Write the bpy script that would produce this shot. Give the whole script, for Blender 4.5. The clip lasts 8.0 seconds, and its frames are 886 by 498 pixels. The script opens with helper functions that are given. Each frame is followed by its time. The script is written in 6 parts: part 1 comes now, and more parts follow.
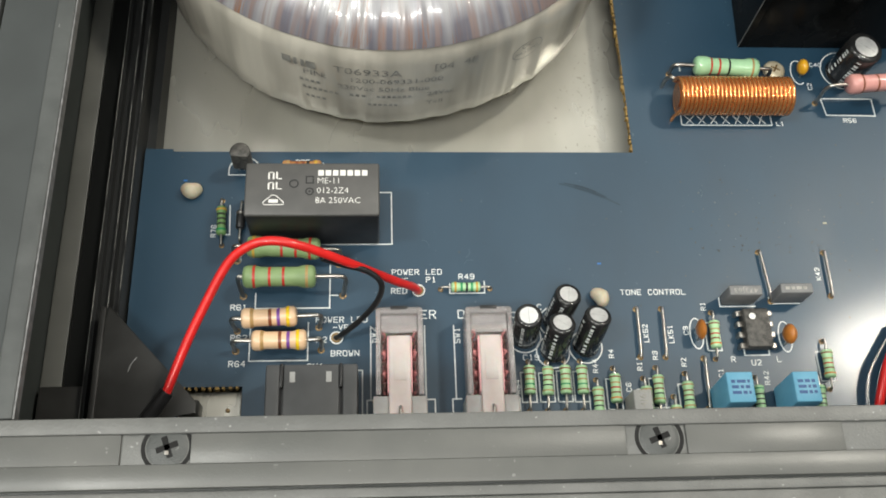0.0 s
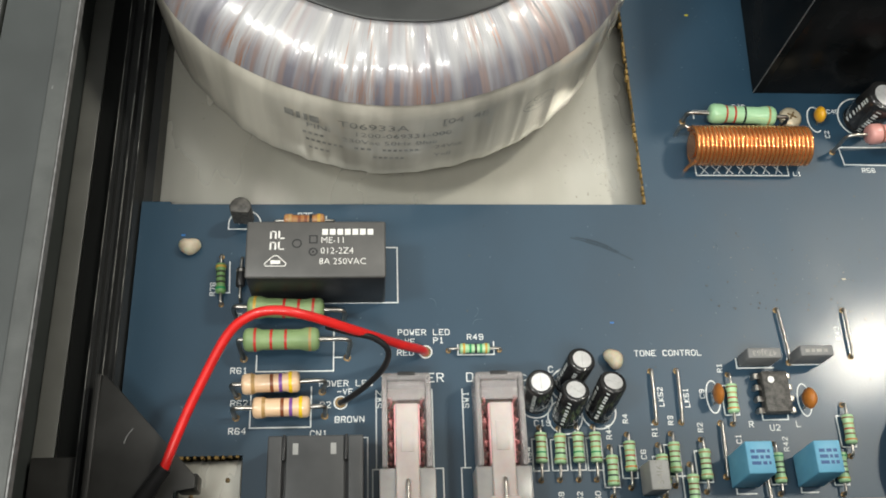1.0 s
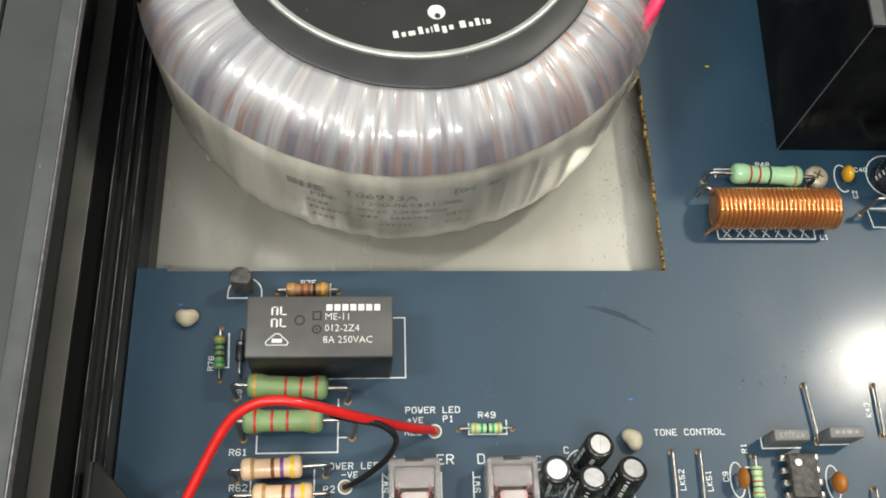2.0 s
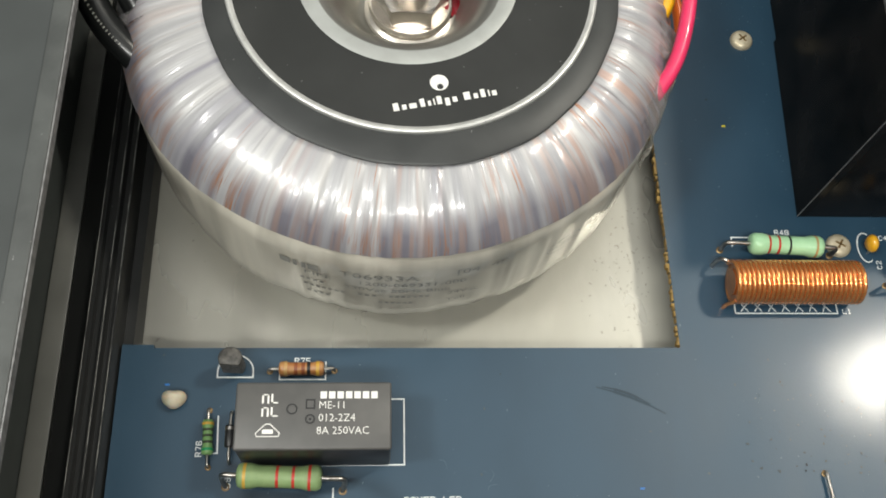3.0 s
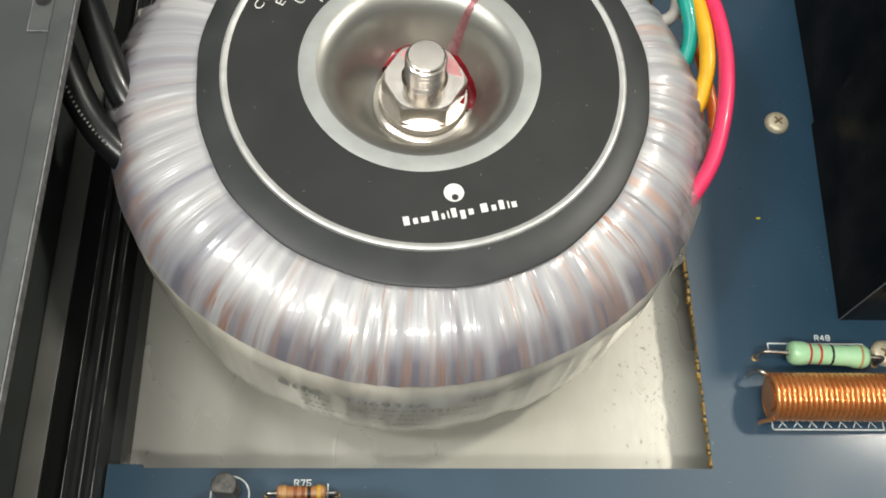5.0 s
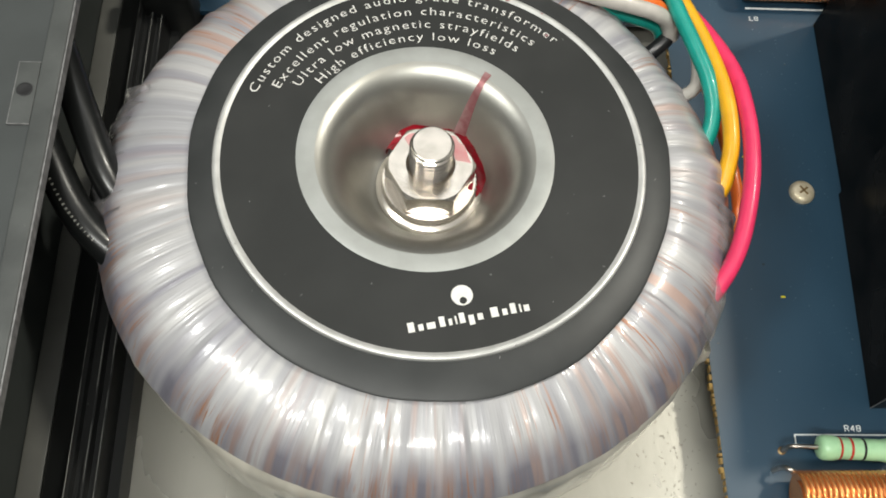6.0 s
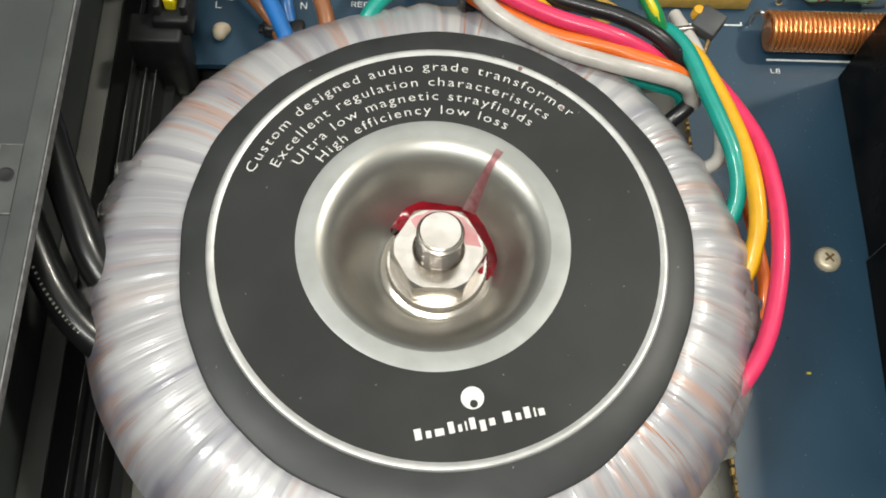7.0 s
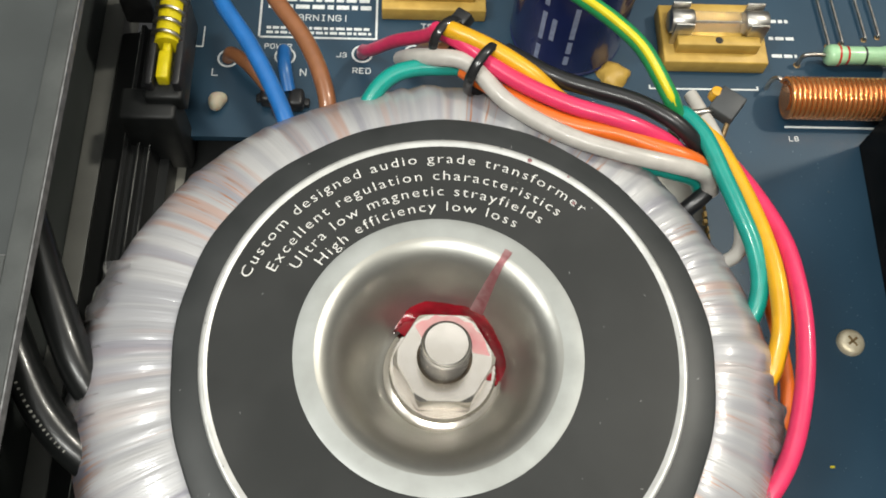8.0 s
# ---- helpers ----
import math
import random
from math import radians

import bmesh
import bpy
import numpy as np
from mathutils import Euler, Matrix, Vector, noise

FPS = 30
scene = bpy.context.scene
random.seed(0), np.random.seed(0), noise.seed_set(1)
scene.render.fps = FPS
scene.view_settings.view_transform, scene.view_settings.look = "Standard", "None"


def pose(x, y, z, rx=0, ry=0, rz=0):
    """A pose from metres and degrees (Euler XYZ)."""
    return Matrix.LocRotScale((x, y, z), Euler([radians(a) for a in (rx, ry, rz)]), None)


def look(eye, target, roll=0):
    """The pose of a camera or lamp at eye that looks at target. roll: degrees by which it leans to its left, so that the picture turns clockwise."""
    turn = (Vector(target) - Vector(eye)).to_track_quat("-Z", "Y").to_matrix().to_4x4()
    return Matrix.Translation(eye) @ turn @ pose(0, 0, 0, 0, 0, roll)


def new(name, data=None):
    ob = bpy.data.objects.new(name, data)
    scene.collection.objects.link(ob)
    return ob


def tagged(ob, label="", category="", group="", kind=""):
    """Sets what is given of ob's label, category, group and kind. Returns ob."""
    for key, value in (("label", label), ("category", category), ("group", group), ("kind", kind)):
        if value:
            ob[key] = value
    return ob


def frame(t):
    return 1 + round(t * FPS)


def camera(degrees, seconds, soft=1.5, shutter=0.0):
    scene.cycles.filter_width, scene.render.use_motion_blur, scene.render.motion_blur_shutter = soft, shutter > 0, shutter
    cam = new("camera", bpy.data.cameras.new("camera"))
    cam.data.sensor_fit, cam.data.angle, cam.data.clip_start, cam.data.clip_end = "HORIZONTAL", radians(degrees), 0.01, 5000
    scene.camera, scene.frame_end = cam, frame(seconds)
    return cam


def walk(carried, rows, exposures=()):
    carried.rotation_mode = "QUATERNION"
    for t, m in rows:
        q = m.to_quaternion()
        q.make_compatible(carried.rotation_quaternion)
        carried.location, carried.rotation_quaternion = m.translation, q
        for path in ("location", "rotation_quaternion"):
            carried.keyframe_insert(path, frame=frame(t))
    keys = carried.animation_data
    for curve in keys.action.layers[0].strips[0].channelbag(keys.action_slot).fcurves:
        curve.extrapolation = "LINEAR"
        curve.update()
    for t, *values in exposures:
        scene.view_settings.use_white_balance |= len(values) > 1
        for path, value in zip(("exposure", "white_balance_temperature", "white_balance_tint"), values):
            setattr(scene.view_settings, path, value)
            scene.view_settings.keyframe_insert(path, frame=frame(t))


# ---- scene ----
cam = camera(50.4, 8.0, soft=1.8)
PATH = [
    (0, (-0.01418, 0.00630, 0.19781), (-0.00350, 0.06736, 0.06122), 8.75),
    (0.5, (-0.01532, 0.01364, 0.19690), (-0.00439, 0.07444, 0.06021), 9.06),
    (1, (-0.01681, 0.02205, 0.19630), (-0.00506, 0.08262, 0.05957), 9.85),
    (1.5, (-0.01723, 0.03080, 0.19506), (-0.00548, 0.09077, 0.05807), 10.12),
    (2.8, (-0.01835, 0.05597, 0.18971), (-0.00772, 0.11709, 0.05313), 9.23),
    (3, (-0.01654, 0.05896, 0.18933), (-0.00579, 0.11979, 0.05264), 9.56),
    (3.5, (-0.01168, 0.06312, 0.18953), (-0.00138, 0.12423, 0.05293), 9.25),
    (4, (-0.01457, 0.06998, 0.18752), (-0.00550, 0.13213, 0.05130), 8.16),
    (4.2, (-0.01514, 0.07285, 0.18693), (-0.00631, 0.13506, 0.05073), 8.06),
    (5.3, (-0.01658, 0.08778, 0.18220), (-0.00730, 0.15023, 0.04613), 8.63),
    (5.5, (-0.01652, 0.09157, 0.18170), (-0.00818, 0.15382, 0.04549), 7.83),
    (6, (-0.01594, 0.10288, 0.18078), (-0.00800, 0.16545, 0.04468), 7.39),
    (6.5, (-0.01558, 0.11187, 0.17930), (-0.00775, 0.17390, 0.04295), 7.48),
    (7, (-0.01663, 0.12094, 0.17810), (-0.00912, 0.18306, 0.04178), 7.18),
    (7.5, (-0.01700, 0.13054, 0.17805), (-0.00994, 0.19247, 0.04161), 6.75),
    (8, (-0.01682, 0.13955, 0.17744), (-0.00989, 0.20191, 0.04119), 6.53),
]
walk(cam, [(t, look(eye, target, roll)) for t, eye, target, roll in PATH],
     exposures=[(0, 0.20), (1.5, 0.15), (3.0, 0.17), (3.5, 0.01), (4.0, 0.27), (5.5, 0.15), (6.0, 0.10), (7.0, 0.12), (8.0, 0.16)])
# ---- world and lamps ----
world = bpy.data.worlds.new("room")
scene.world = world
world.use_nodes = True
wn = world.node_tree.nodes
wl = world.node_tree.links
w_co = wn.new("ShaderNodeTexCoord")
w_sep = wn.new("ShaderNodeSeparateXYZ")
w_ramp = wn.new("ShaderNodeValToRGB")
wl.new(w_co.outputs["Generated"], w_sep.inputs[0])
wl.new(w_sep.outputs["Z"], w_ramp.inputs[0])
wl.new(w_ramp.outputs[0], wn["Background"].inputs["Color"])
w_ramp.color_ramp.elements[0].position, w_ramp.color_ramp.elements[0].color = 0.0, (0.05, 0.05, 0.05, 1)
w_ramp.color_ramp.elements[1].position, w_ramp.color_ramp.elements[1].color = 0.96, (1.0, 1.0, 0.95, 1)
w_mid = w_ramp.color_ramp.elements.new(0.62)
w_mid.color = (0.21, 0.212, 0.20, 1)
wn["Background"].inputs["Strength"].default_value = 0.78


def room_lamp(name, eye, target, watts, size, size_y, color):
    data = bpy.data.lights.new(name, "AREA")
    data.shape, data.size, data.size_y = "RECTANGLE", size, size_y
    data.energy, data.color = watts, color
    ob = new(name, data)
    ob.matrix_world = look(eye, target)
    return tagged(ob, "white ceiling light panel above the bench", "ceiling light", "ceiling lights", "structure")


room_lamp("ceiling_lamp", (1.02, 0.585, 1.60), (0.03, 0.12, 0), 16.0, 0.12, 0.16, (1.0, 0.95, 0.83))
room_lamp("ceiling_lamp", (-0.95, -0.05, 1.60), (0.0, 0.12, 0), 13.0, 0.20, 0.30, (0.97, 0.98, 0.92))
room_lamp("ceiling_lamp", (-0.15, -0.75, 1.70), (0.0, 0.12, 0), 19.0, 0.9, 0.16, (0.985, 0.98, 0.92))

room_lamp("ceiling_lamp", (0.10, 1.05, 1.70), (0.0, 0.15, 0), 1.4, 0.9, 0.5, (0.97, 0.98, 0.95))

# ---- helpers: millimetres in, metres out ----
U = 0.001
TAU = 2 * math.pi


def finish(name, bm, material, parent=None, label="", sharp=52):
    bmesh.ops.recalc_face_normals(bm, faces=bm.faces[:])
    for v in bm.verts:
        v.co *= U
    me = bpy.data.meshes.new(name)
    bm.to_mesh(me)
    bm.free()
    me.materials.append(material)
    me.polygons.foreach_set("use_smooth", [True] * len(me.polygons))
    me.set_sharp_from_angle(angle=radians(sharp))
    ob = new(name, me)
    if parent:
        ob.parent = parent
    return tagged(ob, label)


part = finish


def thing(name, x, y, z, label, category, rz=0, group="", kind=""):
    ob = new(name)
    ob.empty_display_size = 0.002
    ob.matrix_basis = pose(x * U, y * U, z * U, 0, 0, rz)
    return tagged(ob, label, category, group, kind)


def box(x0, x1, y0, y1, z0, z1, bevel=0.0, seg=2, bm=None):
    own = bmesh.new()
    bmesh.ops.create_cube(own, size=1)
    for v in own.verts:
        v.co = ((x0 + x1) / 2 + v.co.x * (x1 - x0), (y0 + y1) / 2 + v.co.y * (y1 - y0), (z0 + z1) / 2 + v.co.z * (z1 - z0))
    if bevel:
        bmesh.ops.bevel(own, geom=own.edges[:], offset=bevel, segments=seg, affect="EDGES", profile=0.5)
    return join(bm, own)


def join(bm, own):
    if bm is None:
        return own
    me = bpy.data.meshes.new("tmp")
    own.to_mesh(me)
    own.free()
    bm.from_mesh(me)
    bpy.data.meshes.remove(me)
    return bm


def lathe(profile, seg=32, m=None, bm=None, wobble=None):
    """Turn (r, z) pairs about z; open ends with r = 0 close to a point."""
    own = bmesh.new()
    rings = []
    for r, z in profile:
        if r <= 1e-6:
            rings.append([own.verts.new((0, 0, z))])
        else:
            ring = []
            for k in range(seg):
                a = TAU * k / seg
                rr, zz = wobble(r, z, a) if wobble else (r, z)
                ring.append(own.verts.new((rr * math.cos(a), rr * math.sin(a), zz)))
            rings.append(ring)
    for p, q in zip(rings, rings[1:]):
        for k in range(seg):
            j = (k + 1) % seg
            if len(p) == 1 and len(q) == 1:
                continue
            if len(p) == 1:
                own.faces.new((p[0], q[k], q[j]))
            elif len(q) == 1:
                own.faces.new((p[k], q[0], p[j]))
            else:
                own.faces.new((p[k], q[k], q[j], p[j]))
    if m is not None:
        own.transform(m)
    return join(bm, own)


def along(p0, p1):
    """The matrix that takes z to the line from p0 to p1."""
    d = Vector(p1) - Vector(p0)
    return Matrix.Translation(p0) @ d.to_track_quat("Z", "Y").to_matrix().to_4x4()


def cyl(p0, p1, r, seg=16, bm=None, bevel=0.0):
    n = (Vector(p1) - Vector(p0)).length
    b = bevel
    prof = [(0, 0), (r - b, 0), (r, b), (r, n - b), (r - b, n), (0, n)] if b else [(0, 0), (r, 0), (r, n), (0, n)]
    return lathe(prof, seg, along(p0, p1), bm)


def smooth_line(pts, step=6):
    p = [Vector(q) for q in pts]
    p = [p[0] * 2 - p[1]] + p + [p[-1] * 2 - p[-2]]
    out = []
    for i in range(1, len(p) - 2):
        for k in range(step):
            t = k / step
            out.append(0.5 * ((2 * p[i]) + (p[i + 1] - p[i - 1]) * t + (2 * p[i - 1] - 5 * p[i] + 4 * p[i + 1] - p[i + 2]) * t * t
                              + (3 * p[i] - p[i - 1] - 3 * p[i + 1] + p[i + 2]) * t ** 3))
    out.append(p[-2])
    return out


def tube(pts, r, seg=10, step=6, bm=None, r_end=None):
    line = smooth_line(pts, step) if step else [Vector(q) for q in pts]
    own = bmesh.new()
    d0 = (line[1] - line[0]).normalized()
    side = d0.orthogonal().normalized()
    rings = []
    for i, p in enumerate(line):
        d = (line[min(i + 1, len(line) - 1)] - line[max(i - 1, 0)]).normalized()
        side = (side - d * side.dot(d)).normalized()
        up = d.cross(side)
        rr = r if r_end is None else r + (r_end - r) * i / (len(line) - 1)
        rings.append([own.verts.new(p + rr * (side * math.cos(TAU * k / seg) + up * math.sin(TAU * k / seg))) for k in range(seg)])
    for a, b in zip(rings, rings[1:]):
        for k in range(seg):
            j = (k + 1) % seg
            own.faces.new((a[k], a[j], b[j], b[k]))
    own.faces.new(rings[0])
    own.faces.new(rings[-1])
    return join(bm, own)


def prism(outline, z0, z1, bm=None, bevel=0.0):
    own = bmesh.new()
    low = [own.verts.new((x, y, z0)) for x, y in outline]
    top = [own.verts.new((x, y, z1)) for x, y in outline]
    own.faces.new(low)
    face = own.faces.new(top)
    n = len(outline)
    for k in range(n):
        own.faces.new((low[k], low[(k + 1) % n], top[(k + 1) % n], top[k]))
    if bevel:
        bmesh.ops.bevel(own, geom=face.edges[:], offset=bevel, segments=2, affect="EDGES", profile=0.5)
    return join(bm, own)


def ring_band(r0, r1, z0, z1, seg=48, m=None, bm=None):
    return lathe([(r0, z0), (r1, z0), (r1, z1), (r0, z1), (r0, z0)], seg, m, bm)


def words(name, text, x, y, z, height, material, parent, rz=0, stretch=1.25, align="CENTER", thick=0.03, bend=None, space=1.0, weight=0.0):
    """Built-in letters as a flat mesh. bend: a function that moves each point (x, y) of the flat text."""
    cu = bpy.data.curves.new(name, "FONT")
    cu.body, cu.size, cu.align_x, cu.align_y = text, height * 1.42, align, "CENTER"
    cu.resolution_u, cu.extrude, cu.space_character, cu.offset = 2, thick / 2, space, weight
    tmp = new("tmp", cu)
    bpy.context.view_layer.update()
    me = bpy.data.meshes.new_from_object(tmp)
    bpy.data.objects.remove(tmp)
    bpy.data.curves.remove(cu)
    me.name = name
    for v in me.vertices:
        c = v.co.copy()
        c.x *= stretch
        v.co = (bend(c) if bend else c) * U
    me.materials.clear()
    me.materials.append(material)
    ob = new(name, me)
    ob.parent = parent
    if not bend:
        ob.matrix_basis = pose(x * U, y * U, z * U, 0, 0, rz)
    return ob


# ---- materials ----
def material(name, color, rough=0.5, metal=0.0, color2=None, scale=300.0, detail=3.0, blend=(0.35, 0.65), bump=0.0, bump_scale=1500.0, rough2=None, coat=0.0, coat_rough=0.08,
             specks=None, speck_scale=900.0, speck_cut=0.72, trans=0.0, spec=0.5, stretch=(1, 1, 1), bump_far=0.0004, ior=1.45, sss=0.0):
    """A surface with grain and stains at two scales. Scales are per metre of the thing's own space."""
    m = bpy.data.materials.new(name)
    m.use_nodes = True
    nt = m.node_tree
    n, l = nt.nodes, nt.links
    b = n["Principled BSDF"]
    b.inputs["Roughness"].default_value, b.inputs["Metallic"].default_value = rough, metal
    b.inputs["Specular IOR Level"].default_value, b.inputs["IOR"].default_value = spec, ior
    b.inputs["Coat Weight"].default_value, b.inputs["Coat Roughness"].default_value = coat, coat_rough
    b.inputs["Transmission Weight"].default_value = trans
    if sss:
        b.inputs["Subsurface Weight"].default_value = sss
        b.inputs["Subsurface Scale"].default_value = 0.001
    co = n.new("ShaderNodeTexCoord")
    mp = n.new("ShaderNodeMapping")
    mp.inputs["Scale"].default_value = stretch
    l.new(co.outputs["Object"], mp.inputs[0])
    col = color
    if color2 is None:
        color2 = tuple(min(1, c * 0.82) for c in color)
    ns = n.new("ShaderNodeTexNoise")
    ns.inputs["Scale"].default_value, ns.inputs["Detail"].default_value = scale, detail
    l.new(mp.outputs[0], ns.inputs["Vector"])
    rp = n.new("ShaderNodeValToRGB")
    rp.color_ramp.elements[0].position, rp.color_ramp.elements[1].position = blend
    rp.color_ramp.elements[0].color, rp.color_ramp.elements[1].color = (*color, 1), (*color2, 1)
    l.new(ns.outputs["Fac"], rp.inputs[0])
    out = rp.outputs[0]
    if specks:
        sp = n.new("ShaderNodeTexNoise")
        sp.inputs["Scale"].default_value, sp.inputs["Detail"].default_value = speck_scale, 2.0
        l.new(co.outputs["Object"], sp.inputs["Vector"])
        sr = n.new("ShaderNodeValToRGB")
        sr.color_ramp.elements[0].position, sr.color_ramp.elements[1].position = speck_cut, speck_cut + 0.04
        l.new(sp.outputs["Fac"], sr.inputs[0])
        mx = n.new("ShaderNodeMix")
        mx.data_type = "RGBA"
        l.new(sr.outputs[0], mx.inputs["Factor"])
        l.new(out, mx.inputs["A"])
        mx.inputs["B"].default_value = (*specks, 1)
        out = mx.outputs["Result"]
    l.new(out, b.inputs["Base Color"])
    if rough2 is not None:
        mr = n.new("ShaderNodeMapRange")
        mr.inputs["To Min"].default_value, mr.inputs["To Max"].default_value = rough, rough2
        mr.inputs["From Min"].default_value, mr.inputs["From Max"].default_value = 0.3, 0.7
        l.new(ns.outputs["Fac"], mr.inputs["Value"])
        l.new(mr.outputs[0], b.inputs["Roughness"])
    if bump:
        bn = n.new("ShaderNodeTexNoise")
        bn.inputs["Scale"].default_value, bn.inputs["Detail"].default_value = bump_scale, 2.0
        l.new(mp.outputs[0], bn.inputs["Vector"])
        bp = n.new("ShaderNodeBump")
        bp.inputs["Strength"].default_value, bp.inputs["Distance"].default_value = bump, bump_far
        l.new(bn.outputs["Fac"], bp.inputs["Height"])
        l.new(bp.outputs[0], b.inputs["Normal"])
        if coat:
            l.new(bp.outputs[0], b.inputs["Coat Normal"])
    return m


def film_material():
    """Clear film over copper and silver windings: streaks that run from the hub outwards."""
    m = bpy.data.materials.new("wound_film")
    m.use_nodes = True
    n, l = m.node_tree.nodes, m.node_tree.links
    b = n["Principled BSDF"]
    co = n.new("ShaderNodeTexCoord")
    flat = n.new("ShaderNodeVectorMath")
    flat.operation = "MULTIPLY"
    flat.inputs[1].default_value = (1, 1, 0)
    unit = n.new("ShaderNodeVectorMath")
    unit.operation = "NORMALIZE"
    l.new(co.outputs["Object"], flat.inputs[0])
    l.new(flat.outputs[0], unit.inputs[0])
    slow = n.new("ShaderNodeVectorMath")
    slow.operation = "MULTIPLY_ADD"
    slow.inputs[1].default_value = (0.7, 0.7, 1.1)
    l.new(co.outputs["Object"], slow.inputs[0])
    l.new(unit.outputs[0], slow.inputs[2])

    def streak(scale, lo, hi, detail=2.0):
        t = n.new("ShaderNodeTexNoise")
        t.inputs["Scale"].default_value, t.inputs["Detail"].default_value = scale, detail
        l.new(slow.outputs[0], t.inputs["Vector"])
        r = n.new("ShaderNodeMapRange")
        r.inputs["From Min"].default_value, r.inputs["From Max"].default_value = lo, hi
        l.new(t.outputs["Fac"], r.inputs["Value"])
        return r.outputs[0]

    def mix(fac, a, c):
        x = n.new("ShaderNodeMix")
        x.data_type = "RGBA"
        l.new(fac, x.inputs["Factor"])
        if isinstance(a, tuple):
            x.inputs["A"].default_value = (*a, 1)
        else:
            l.new(a, x.inputs["A"])
        x.inputs["B"].default_value = (*c, 1)
        return x.outputs["Result"]

    def times(p, q):
        t = n.new("ShaderNodeMath")
        t.operation = "MULTIPLY"
        l.new(p, t.inputs[0])
        l.new(q, t.inputs[1])
        return t.outputs[0]

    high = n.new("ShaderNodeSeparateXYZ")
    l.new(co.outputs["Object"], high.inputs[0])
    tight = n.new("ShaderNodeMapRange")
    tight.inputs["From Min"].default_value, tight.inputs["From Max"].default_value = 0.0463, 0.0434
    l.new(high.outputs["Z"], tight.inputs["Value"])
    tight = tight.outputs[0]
    c = mix(streak(7, 0.35, 0.65), (0.40, 0.396, 0.405), (0.30, 0.30, 0.32))
    c = mix(streak(16, 0.44, 0.68), c, (0.47, 0.465, 0.462))
    c = mix(streak(11, 0.54, 0.72), c, (0.24, 0.235, 0.27))
    c = mix(times(streak(3.1, 0.48, 0.62), streak(30, 0.50, 0.66)), c, (0.40, 0.29, 0.255))
    c = mix(times(streak(5.3, 0.52, 0.62), streak(120, 0.58, 0.66)), c, (0.36, 0.15, 0.07))
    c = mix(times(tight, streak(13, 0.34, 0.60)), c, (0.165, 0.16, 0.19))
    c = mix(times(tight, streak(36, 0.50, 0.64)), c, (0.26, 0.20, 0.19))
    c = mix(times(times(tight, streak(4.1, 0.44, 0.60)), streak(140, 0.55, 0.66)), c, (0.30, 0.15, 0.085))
    l.new(c, b.inputs["Base Color"])
    b.inputs["Roughness"].default_value, b.inputs["Metallic"].default_value = 0.36, 0.12
    b.inputs["Coat Weight"].default_value, b.inputs["Coat Roughness"].default_value = 0.6, 0.08
    bp = n.new("ShaderNodeBump")
    bp.inputs["Strength"].default_value, bp.inputs["Distance"].default_value = 0.5, 0.0008
    t = n.new("ShaderNodeTexNoise")
    t.inputs["Scale"].default_value, t.inputs["Detail"].default_value = 25, 4
    l.new(slow.outputs[0], t.inputs["Vector"])
    l.new(t.outputs["Fac"], bp.inputs["Height"])
    l.new(bp.outputs[0], b.inputs["Normal"])
    l.new(bp.outputs[0], b.inputs["Coat Normal"])
    return m


M_board = material("blue_solder_mask", (0.012, 0.039, 0.068), 0.40, color2=(0.015, 0.046, 0.079), scale=60, rough2=0.47, coat=0.15, coat_rough=0.115, bump=0.10, bump_scale=2300, bump_far=0.0001, stretch=(1, 0.55, 1),
                   specks=(0.09, 0.13, 0.16), speck_scale=800, speck_cut=0.745, spec=0.60)
M_fibre = material("tan_board_edge", (0.34, 0.22, 0.06), 0.8, color2=(0.16, 0.10, 0.03), scale=900)
M_ink = material("white_ink", (0.72, 0.74, 0.72), 0.5, color2=(0.55, 0.58, 0.58), scale=1500)
M_plate = material("zinc_plate", (0.47, 0.458, 0.405), 0.22, 0.45, color2=(0.37, 0.36, 0.315), scale=55, rough2=0.42, bump=0.06, bump_scale=700, specks=(0.33, 0.31, 0.28), speck_scale=420, speck_cut=0.73, stretch=(1, 0.45, 1))
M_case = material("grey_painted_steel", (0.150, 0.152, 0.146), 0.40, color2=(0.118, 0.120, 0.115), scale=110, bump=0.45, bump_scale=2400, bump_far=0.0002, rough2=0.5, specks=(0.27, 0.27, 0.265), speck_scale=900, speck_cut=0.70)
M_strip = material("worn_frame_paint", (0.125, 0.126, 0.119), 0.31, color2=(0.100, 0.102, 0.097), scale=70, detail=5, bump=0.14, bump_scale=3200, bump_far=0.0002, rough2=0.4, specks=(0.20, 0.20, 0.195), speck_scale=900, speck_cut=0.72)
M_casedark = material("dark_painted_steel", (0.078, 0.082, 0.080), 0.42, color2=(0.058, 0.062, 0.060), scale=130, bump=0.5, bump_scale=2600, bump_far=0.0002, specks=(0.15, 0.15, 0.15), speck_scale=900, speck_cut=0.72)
# Inner wall tone: the shade below the flange is put into the colour.
M_inner = material("wall_shade_tone", (0.055, 0.062, 0.060), 0.55, color2=(0.044, 0.050, 0.048), scale=90, spec=0.3, specks=(0.07, 0.07, 0.07), speck_scale=1100, speck_cut=0.80)
M_flange = material("flange_paint", (0.054, 0.060, 0.060), 0.5, spec=0.4, color2=(0.045, 0.050, 0.050), scale=90, bump=0.2, bump_scale=5200, bump_far=0.0002, specks=(0.15, 0.15, 0.15), speck_scale=1200, speck_cut=0.80)
M_lip = material("worn_grey_lip", (0.074, 0.079, 0.077), 0.5, spec=0.4, color2=(0.050, 0.054, 0.053), scale=130, detail=5, bump=0.25, bump_scale=5200, bump_far=0.0002, specks=(0.27, 0.27, 0.27), speck_scale=1300, speck_cut=0.76)
